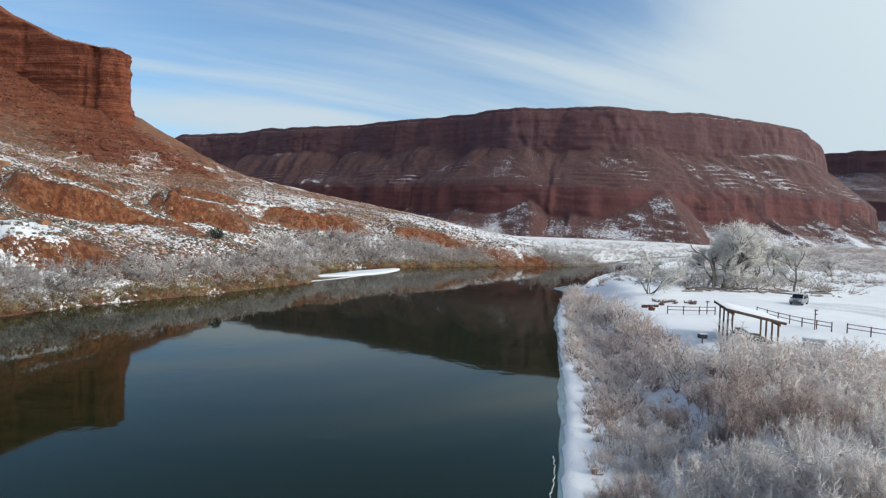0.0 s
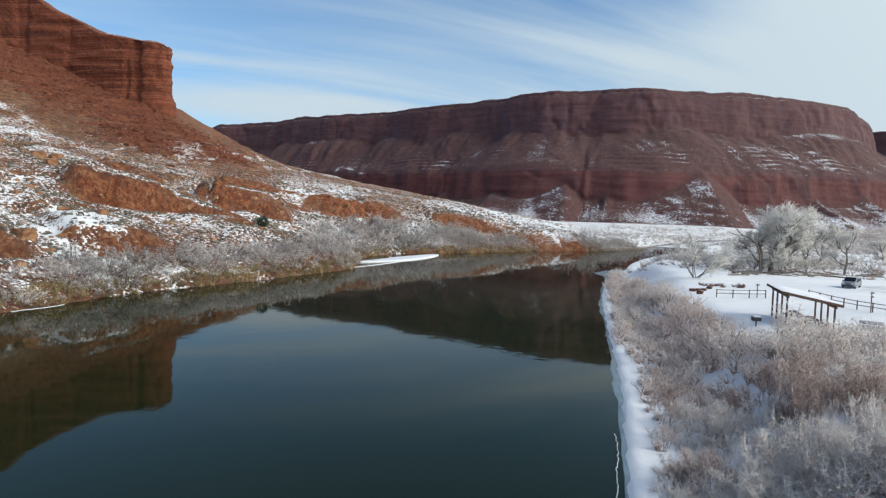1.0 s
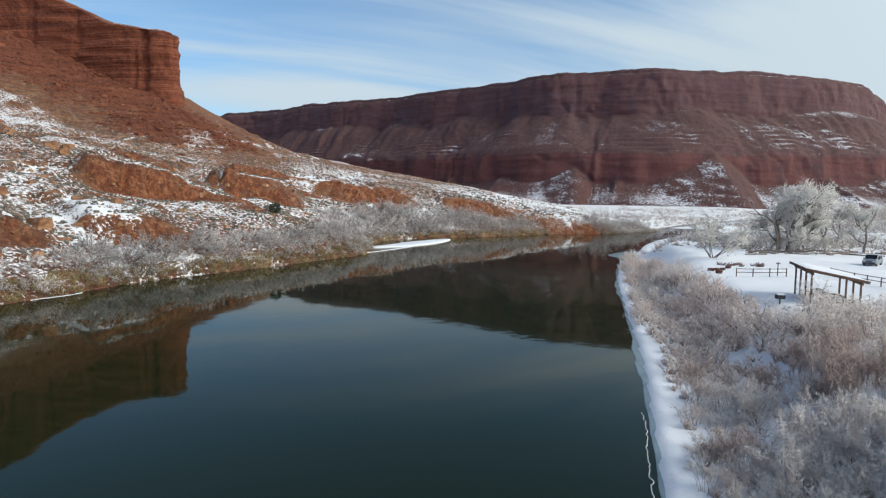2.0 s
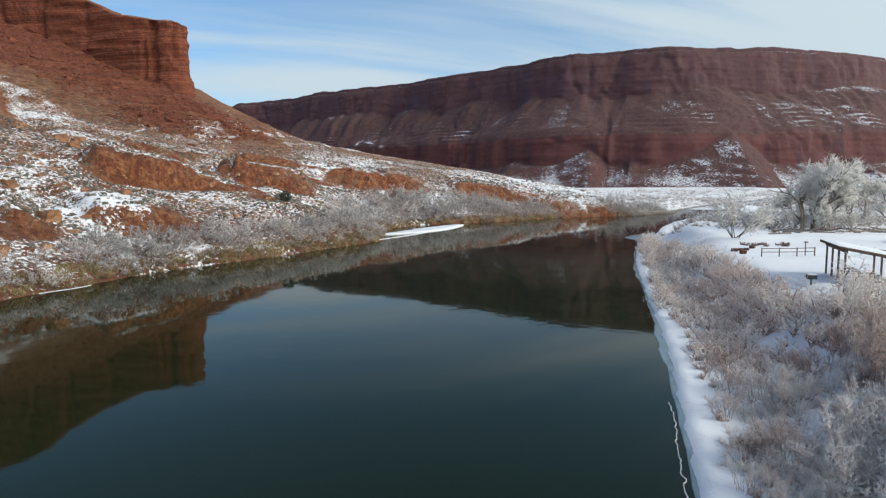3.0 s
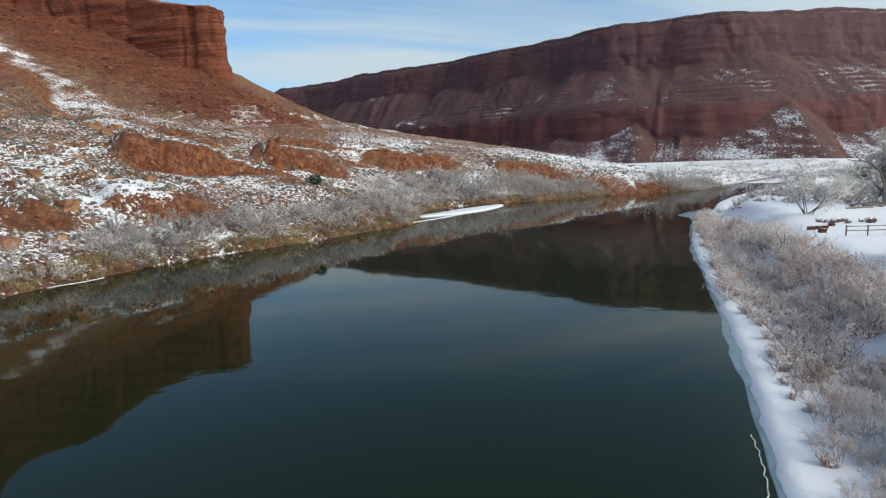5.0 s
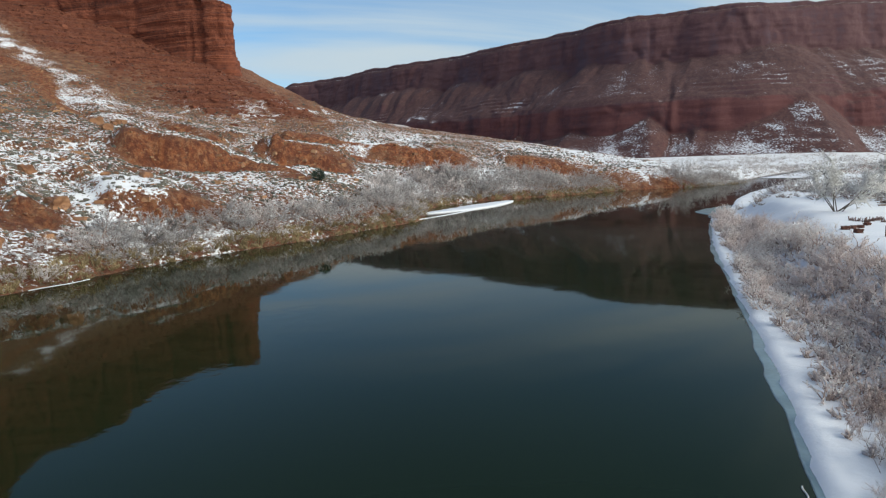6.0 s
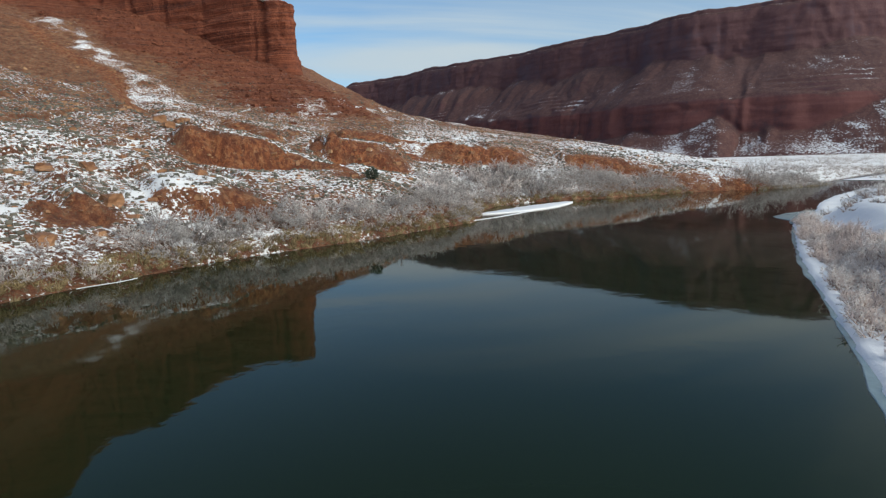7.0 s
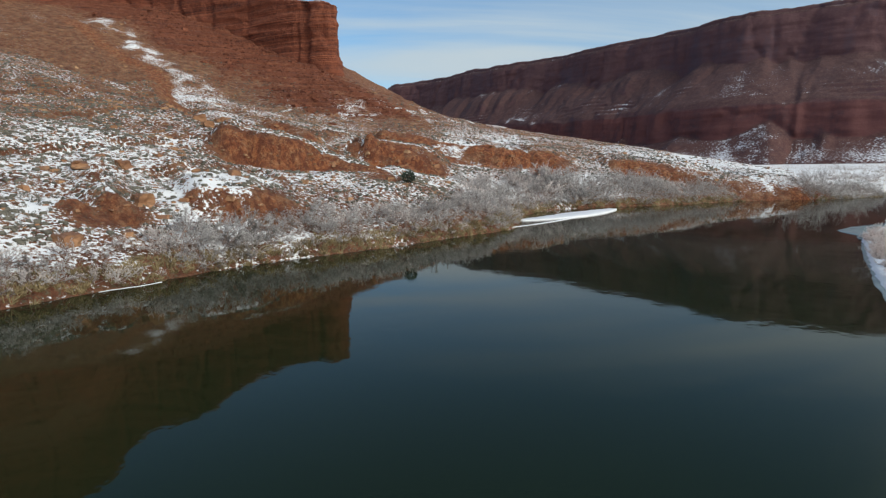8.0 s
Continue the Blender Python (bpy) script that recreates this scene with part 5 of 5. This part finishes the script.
shelf("ice_spit", "snow-covered ice spit along the far shore", [(-46, 157), (-42.5, 173), (-38, 187), (-31.5, 199)], lambda s: -9.0 * np.sin(np.clip(s / 46, 0, 1) * math.pi) ** 0.7 - 0.2, lambda s: 0.3 + 0 * s, 0.22, 0.3, SNOW, 406, 0.8, 1.2)
shelf("ice_ribbon", "thin white ribbon of ice beside the spit", [(-42.5, 143), (-37.5, 158), (-34, 176), (-31.5, 193)], lambda s: np.full_like(s, -0.3), lambda s: 0.5 + 0.5 * np.sin(s / 20), 0.05, 0.06, SNOW, 407, 0.8, 0.6)
shelf("ice_sliver", "thin white strip of ice at the foot of the far bank", [(-64.5, 68), (-64.0, 70), (-63.2, 72.5), (-62.9, 74.5)], lambda s: -1.55 + 0.5 * fbm(s / 3.0, s / 20, 411, 3), lambda s: -1.51 + 0.5 * fbm(s / 3.0, s / 20, 411, 3) + 0.15 * sstep(fbm(s / 1.4, s / 9, 413, 2), -0.1, 0.3), 0.05, 0.06, SNOW, 408, 0.25, 0.06)
far_ice_pts = [(62, 318), (110, 408), (180, 520), (330, 760)]
shelf("far_ice", "snow-covered ice on the distant river bend", far_ice_pts, lambda s: np.full_like(s, -40.0), lambda s: 1 + 0 * s, 0.12, 0.15, SNOW, 410, 6)


# ---- picnic shelter ----
def shelter(x, y, turn):
    base = height_at(x, y) + 0.02
    root = new("picnic_shelter")
    root.matrix_world = pose(x, y, base, 0, 0, turn)
    W, D, HL, HR = 3.9, 6.5, 2.75, 2.0

    def top(u):
        return HL + (HR - HL) * (u + W / 2) / W

    for sx in (-1, 1):
        for k in range(4):
            u, v = sx * W / 2, -D / 2 + D * k / 3
            bm = box(bmesh.new(), (0.15, 0.15, top(u) + 0.3), (u, v, (top(u) - 0.3) / 2), (0, 0, 0), 0.015)
            part("post", bm, WOOD, root)
        bm = box(bmesh.new(), (0.16, D + 0.9, 0.24), (sx * W / 2, 0, top(sx * W / 2) + 0.06), (0, 0, 0), 0.015)
        part("eave_beam", bm, WOOD, root)
    tilt = math.degrees(math.atan2(HL - HR, W))
    for k in range(7):
        v = -D / 2 - 0.2 + (D + 0.4) * k / 6
        part("rafter", box(bmesh.new(), (W + 1.3, 0.09, 0.18), (0, v, (HL + HR) / 2 + 0.25), (0, tilt, 0), 0.01), WOOD, root)
    part("roof_deck", box(bmesh.new(), (W + 1.2, D + 0.9, 0.07), (0, 0, (HL + HR) / 2 + 0.38), (0, tilt, 0), 0.01), WOOD_GREY, root, "grey timber roof deck")
    bm = bmesh.new()
    bmesh.ops.create_grid(bm, x_segments=14, y_segments=20, size=0.5)
    for v in bm.verts:
        edge = min(0.5 - abs(v.co.x), 0.5 - abs(v.co.y)) * 8
        v.co.z = 0.015 + 0.13 * min(1, edge) + 0.03 * noise.noise(Vector((v.co.x * 9, v.co.y * 9, 3)))
    low = bmesh.ops.extrude_face_region(bm, geom=bm.faces[:])
    for v in [g for g in low["geom"] if isinstance(g, bmesh.types.BMVert)]:
        v.co.z = 0.0
    bmesh.ops.recalc_face_normals(bm, faces=bm.faces)
    bmesh.ops.transform(bm, matrix=pose(0, 0, (HL + HR) / 2 + 0.42, 0, tilt, 0) @ Matrix.Diagonal((W + 1.2, D + 0.9, 1, 1)), verts=bm.verts)
    part("roof_snow", bm, SNOW, root, "white snow lying on the roof")
    part("fascia", box(bmesh.new(), (W + 1.2, 0.05, 0.2), (0, -D / 2 - 0.48, (HL + HR) / 2 + 0.34), (0, tilt, 0), 0.006), WOOD, root)
    part("low_wall", box(bmesh.new(), (W - 1.0, 0.14, 0.40), (0.45, -D / 2 + 1.2, 0.19), (0, 0, 0), 0.012), WOOD, root, "dark boarded low wall")
    return tagged(root, "open timber picnic shelter with a snow-covered shed roof", "shelter")


def picnic_table(x, y, turn, snowy):
    root = new("picnic_table")
    root.matrix_world = pose(x, y, height_at(x, y) + 0.01, 0, 0, turn)
    for k in range(4):
        part("top_board", box(bmesh.new(), (1.9, 0.17, 0.04), (0, -0.28 + 0.187 * k, 0.74), (0, 0, 0), 0.006), WOOD_GREY, root)
    for s in (-1, 1):
        part("bench_board", box(bmesh.new(), (1.9, 0.26, 0.04), (0, 0.72 * s, 0.44), (0, 0, 0), 0.006), WOOD_GREY, root)
        part("cross_beam", box(bmesh.new(), (0.08, 1.65, 0.08), (0.65 * s, 0, 0.38), (0, 0, 0), 0.006), WOOD_GREY, root)
        for q in (-1, 1):
            part("leg", box(bmesh.new(), (0.07, 0.09, 0.86), (0.65 * s, 0.42 * q, 0.36), (24 * q, 0, 0), 0.006), WOOD_GREY, root)
    if snowy:
        part("ground_snow", box(bmesh.new(), (1.9, 1.5, 0.30), (0, 0, 0.10), (0, 0, 0), 0.12), SNOW, root, "snow heaped under the table")
        part("table_snow", box(bmesh.new(), (1.92, 0.80, 0.16), (0, 0, 0.835), (0, 0, 0), 0.03), SNOW, root, "cushion of snow on the top")
        for s in (-1, 1):
            part("bench_snow", box(bmesh.new(), (1.94, 0.32, 0.14), (0, 0.72 * s, 0.525), (0, 0, 0), 0.025), SNOW, root, "cushion of snow on the bench")
    return tagged(root, "timber picnic table " + ("under a cushion of snow" if snowy else "standing on bare ground under the shelter"), "picnic table", "picnic tables")


shelter(26.85, 65.2, -10)
picnic_table(26.9, 67.0, 80, False)
picnic_table(27.1, 63.6, 80, False)
picnic_table(31.9, 62.7, -28, True)


def fence(points, label):
    """Posts with two rails between them."""
    root = new("rail_fence")
    x0, y0 = points[0]
    z0 = height_at(x0, y0)
    root.matrix_world = pose(x0, y0, z0)
    tops = []
    for x, y in points:
        z = height_at(x, y) - z0
        part("post", box(bmesh.new(), (0.11, 0.11, 1.4), (x - x0, y - y0, z + 0.38), (0, 0, 12), 0.02), WOOD, root)
        tops.append(Vector((x - x0, y - y0, z)))
    for a, b in zip(tops[:-1], tops[1:]):
        d = b - a
        yaw, rise = math.degrees(math.atan2(d.y, d.x)), -math.degrees(math.atan2(d.z, math.hypot(d.x, d.y)))
        side = Vector((-d.y, d.x, 0)).normalized() * 0.0
        for h in (0.55, 0.98):
            m = (a + b) / 2 + side
            part("rail", box(bmesh.new(), (d.length - 0.112, 0.045, 0.08), (m.x, m.y, m.z + h), (0, rise, yaw), 0.012), WOOD, root)
    return tagged(root, label, "fence", "rail fences round the picnic ground")


fence([(24.0, 82.6), (26.0, 82.75), (28.0, 82.9), (30.0, 83.1)], "short two-rail timber fence standing in the snow")
fence([(36.0, 85.3), (36.3, 83.0), (36.65, 80.8), (37.0, 78.6), (37.35, 76.4), (37.9, 74.3), (38.5, 72.4)], "two-rail timber fence along the snowy parking ground")
fence([(40.1, 72.4), (41.3, 70.3), (42.5, 68.3), (43.7, 66.3), (44.9, 64.3), (46.1, 62.3)], "two-rail timber fence beside a gap in the snow")


def sign_post(x, y, turn, tall, boards, label):
    root = new("sign_post")
    root.matrix_world = pose(x, y, height_at(x, y), 0, 0, turn)
    part("post", box(bmesh.new(), (0.10, 0.10, tall + 0.3), (0, 0, (tall - 0.3) / 2), (0, 0, 0), 0.02), WOOD, root)
    for k in range(boards):
        part("board", box(bmesh.new(), (0.50 - 0.10 * k, 0.05, 0.13), (0, -0.08, tall - 0.12 - 0.42 * k), (0, 0, 0), 0.015), WOOD, root)
    return tagged(root, label, "sign")


sign_post(37.35, 73.6, 20, 2.3, 2, "wooden post with two small dark boards by the fence")
sign_post(29.2, 83.7, 0, 1.75, 1, "wooden post with a small dark board by the fence")

# fire grill under the shelter's edge and a snowy stump
root = new("fire_grill")
root.matrix_world = pose(21.7, 62.2, height_at(21.7, 62.2))
part("pedestal", box(bmesh.new(), (0.12, 0.12, 1.0), (0, 0, 0.3), (0, 0, 0), 0.01), WOOD_GREY, root)
IRON = simple("dark_iron", (0.05, 0.05, 0.055), 0.55, 0.6, 0.3, 8)
part("firebox", box(bmesh.new(), (0.75, 0.6, 0.36), (0, 0, 0.72), (0, 0, 0), 0.03), IRON, root, "dark iron firebox")
part("grill_snow", box(bmesh.new(), (0.68, 0.54, 0.10), (0, 0, 0.95), (0, 0, 0), 0.04), SNOW, root, "snow on the lid")
tagged(root, "dark iron park grill capped with snow", "grill")


# ---- parked van ----
PAINT = simple("silver_paint", (0.30, 0.32, 0.34), 0.35, 0.6, 0.08, 2.0)
GLASS = simple("dark_glass", (0.012, 0.014, 0.016), 0.08, 0, 0.2, 2.0)
TYRE = simple("tyre_rubber", (0.02, 0.02, 0.02), 0.85, 0, 0.2, 8.0)
RIM = simple("alloy_rim", (0.35, 0.35, 0.36), 0.35, 0.9, 0.1, 8.0)
LAMP = simple("lamp_lens", (0.75, 0.75, 0.72), 0.15, 0, 0.05, 8.0)
TRIM = simple("black_trim", (0.03, 0.03, 0.032), 0.6, 0, 0.2, 6.0)


def loft(outline, half, tuck):
    """A body from a side outline (x, z), narrowed by tuck above the waist."""
    bm = bmesh.new()
    rings = []
    for y in (-1, -0.9, 0.9, 1):
        ring = []
        for x, z in outline:
            w = half - tuck * max(0.0, z - 1.0)
            inset = 0.05 if abs(y) == 1 else 0.0
            ring.append(bm.verts.new((x * (1 - inset * 0.4), y * w, z - inset * (0.6 if z > 1 else 0))))
        rings.append(ring)
    n = len(outline)
    for a, b in zip(rings[:-1], rings[1:]):
        for k in range(n):
            bm.faces.new((a[k], a[(k + 1) % n], b[(k + 1) % n], b[k]))
    bm.faces.new(rings[0]); bm.faces.new(rings[-1][::-1])
    bmesh.ops.recalc_face_normals(bm, faces=bm.faces)
    return bm


def van(x, y, turn):
    root = new("van")
    root.matrix_world = pose(x, y, height_at(x, y) + 0.02, 0, 0, turn) @ Matrix.Diagonal((0.9, 0.93, 0.86, 1))
    body = part("body", loft([(-2.25, 0.35), (-2.3, 0.95), (-2.2, 1.15), (-1.95, 1.80), (-1.7, 1.88), (0.55, 1.86), (1.25, 1.20), (2.05, 1.05), (2.28, 0.85), (2.3, 0.38)], 0.95, 0.16), PAINT, root, "silver metallic body")
    for s in (-1, 1):
        for u0, u1 in ((-1.85, -1.0), (-0.9, -0.05), (0.05, 0.78)):
            bm = bmesh.new()
            w0, w1 = 0.965 - 0.16 * 0.16, 0.965 - 0.16 * 0.68
            hi = 1.68 if u1 < 0.5 else 1.62
            q = [bm.verts.new(c) for c in ((u0, s * w0, 1.16), (u1 + (0.25 if u1 > 0.5 else 0), s * w0, 1.18), (u1 - (0.15 if u1 > 0.5 else 0), s * w1, hi), (u0 + 0.03, s * w1, 1.68))]
            f = bm.faces.new(q)
            ext = bmesh.ops.extrude_face_region(bm, geom=[f])
            bmesh.ops.translate(bm, vec=(0, -0.03 * s, 0), verts=[g for g in ext["geom"] if isinstance(g, bmesh.types.BMVert)])
            bmesh.ops.recalc_face_normals(bm, faces=bm.faces)
            part("side_window", bm, GLASS, body, "dark side glass")
        part("headlight", box(bmesh.new(), (0.10, 0.42, 0.18), (2.24, 0.66 * s, 0.86), (0, 0, 0), 0.03), LAMP, root)
        part("mirror", box(bmesh.new(), (0.12, 0.22, 0.16), (0.85, 1.04 * s, 1.22), (0, 0, 0), 0.03), TRIM, root)
    part("windscreen", box(bmesh.new(), (0.98, 1.55, 0.04), (0.915, 0, 1.545), (0, 43.3, 0), 0.01), GLASS, body, "dark windscreen")
    part("rear_window", box(bmesh.new(), (0.04, 1.45, 0.5), (-2.10, 0, 1.48), (0, 21, 0), 0.01), GLASS, body)
    part("bumper", box(bmesh.new(), (0.16, 1.7, 0.26), (2.28, 0, 0.48), (0, 0, 0), 0.04), TRIM, root)
    part("grille", box(bmesh.new(), (0.06, 0.8, 0.2), (2.29, 0, 0.78), (0, 0, 0), 0.02), TRIM, root)
    for u in (-1.45, 1.45):
        for s in (-1, 1):
            bm = bmesh.new()
            bmesh.ops.create_cone(bm, cap_ends=True, segments=20, radius1=0.36, radius2=0.36, depth=0.24, matrix=pose(u, 0.84 * s, 0.36, 90, 0, 0))
            bmesh.ops.bevel(bm, geom=[e for e in bm.edges if len(e.link_faces) == 2 and e.calc_face_angle(0) > 1], offset=0.04, segments=1, affect="EDGES")
            wheel = part("wheel", bm, TYRE, root)
            bm = bmesh.new()
            bmesh.ops.create_cone(bm, cap_ends=True, segments=14, radius1=0.23, radius2=0.20, depth=0.05, matrix=pose(u, 0.975 * s, 0.36, 90 * s, 0, 0))
            part("rim", bm, RIM, wheel)
    return tagged(root, "silver van with dark windows parked on the snow", "van")


van(49.8, 103.5, 231)


# ---- deadfall under the trees ----
def log(x, y, length, radius, turn, tilt, label):
    """A bent stem in one piece with a few broken branches."""
    r = np.random.RandomState(int(x * 10 + y))
    root = new("fallen_log")
    root.matrix_world = pose(x, y, height_at(x, y) + radius * 0.6, 0, tilt, turn)
    way, d = [np.array([0.0, 0, 0])], np.array([1.0, 0, 0])
    for k in range(5):
        way.append(way[-1] + unit(d + r.normal(0, 0.08, 3)) * length / 5)
    bm, rings = bmesh.new(), []
    for k, p in enumerate(way):
        w = radius * (1 - 0.1 * k)
        rings.append([bm.verts.new((p[0], p[1] + w * math.cos(q), p[2] + w * math.sin(q))) for q in np.arange(7) * 2 * math.pi / 7])
    for a, c in zip(rings[:-1], rings[1:]):
        for k in range(7):
            bm.faces.new((a[k], a[(k + 1) % 7], c[(k + 1) % 7], c[k]))
    bm.faces.new(rings[0][::-1]); bm.faces.new(rings[-1])
    bmesh.ops.recalc_face_normals(bm, faces=bm.faces)
    part("stem", bm, BARK, root)
    for p in way[1:-1]:
        v = unit(np.array([0.5, r.normal(0, 0.8), r.uniform(0, 0.7)])) * length * r.uniform(0.12, 0.25)
        branch = new("branch", tubes("branch", [[*p, *(p + v), radius * 0.35, radius * 0.12, 0]], [BARK]))
        branch.parent = root
        tagged(branch)
    return tagged(root, label, "log", "fallen logs under the trees")


for k in range(26):
    x = 38 + 1.1 * k + rng.uniform(-1, 1)
    log(x, 120.5 + 0.28 * (x - 38) + rng.uniform(-2.5, 3.5), rng.uniform(2.2, 5.5), rng.uniform(0.10, 0.24), rng.uniform(-40, 40) + (180 if rng.rand() < 0.5 else 0), rng.uniform(-6, 3),
        "weathered grey log lying in the snow" if k % 2 else "dark broken branch lying in the snow")
dead = [(38 + rng.uniform(0, 30), 123 + rng.uniform(-2, 7), rng.uniform(0.2, 0.5), rng.randint(4)) for _ in range(40)]
thicket("deadfall_brush", "low dark brush and dead branches under the trees", dead, far_makers, [BARK, STEM, STEM])
thicket("brown_weeds", "patch of tan dry weeds in the snow", [(28 + rng.uniform(-3, 4), 96 + rng.uniform(-1.5, 1.5), rng.uniform(0.5, 0.9), 0) for _ in range(16)], grass_makers, [RUSSET, RUSSET])
for x, y, turn in ((86, 164, 40), (97, 169, 10)):
    log(x, y, 5, 0.2, turn, 0, "weathered grey log lying in the snow")

# tyre tracks pressed into the snow
TRODDEN = simple("trodden_snow", (0.58, 0.61, 0.66), 0.85, 0, 0.12, 1.5, 0.03)


def track(points, label):
    pts = curve_points(points, 1.2)
    t = np.gradient(pts, axis=0); t /= np.linalg.norm(t, axis=1, keepdims=True)
    out = np.stack([-t[:, 1], t[:, 0]], -1)
    root = new("tyre_track")
    for off in (-0.75, 0.75):
        rows = []
        for d in (off - 0.13, off, off + 0.13):
            q = pts + out * d
            rows.append(np.stack([q[:, 0], q[:, 1], heights_at(q[:, 0], q[:, 1]) + (0.035 if d != off else 0.02)], -1))
        P = np.stack(rows, 1)
        ob = new("rut", mesh_from("rut", P.reshape(-1, 3), grid_quads(*P.shape[:2])[:, ::-1], [TRODDEN]))
        ob.parent = root
    return tagged(root, label, "track", kind="structure")


track([(52, 104.5), (56, 102), (59, 96), (59, 89), (62, 82), (70, 77)], "pair of tyre tracks across the snow")
track([(52, 106), (58, 106), (63, 101), (65, 93), (69, 86), (78, 83)], "pair of tyre tracks across the snow")
track([(50, 101), (54, 96), (56, 90), (58, 84), (64, 78)], "pair of tyre tracks across the snow")
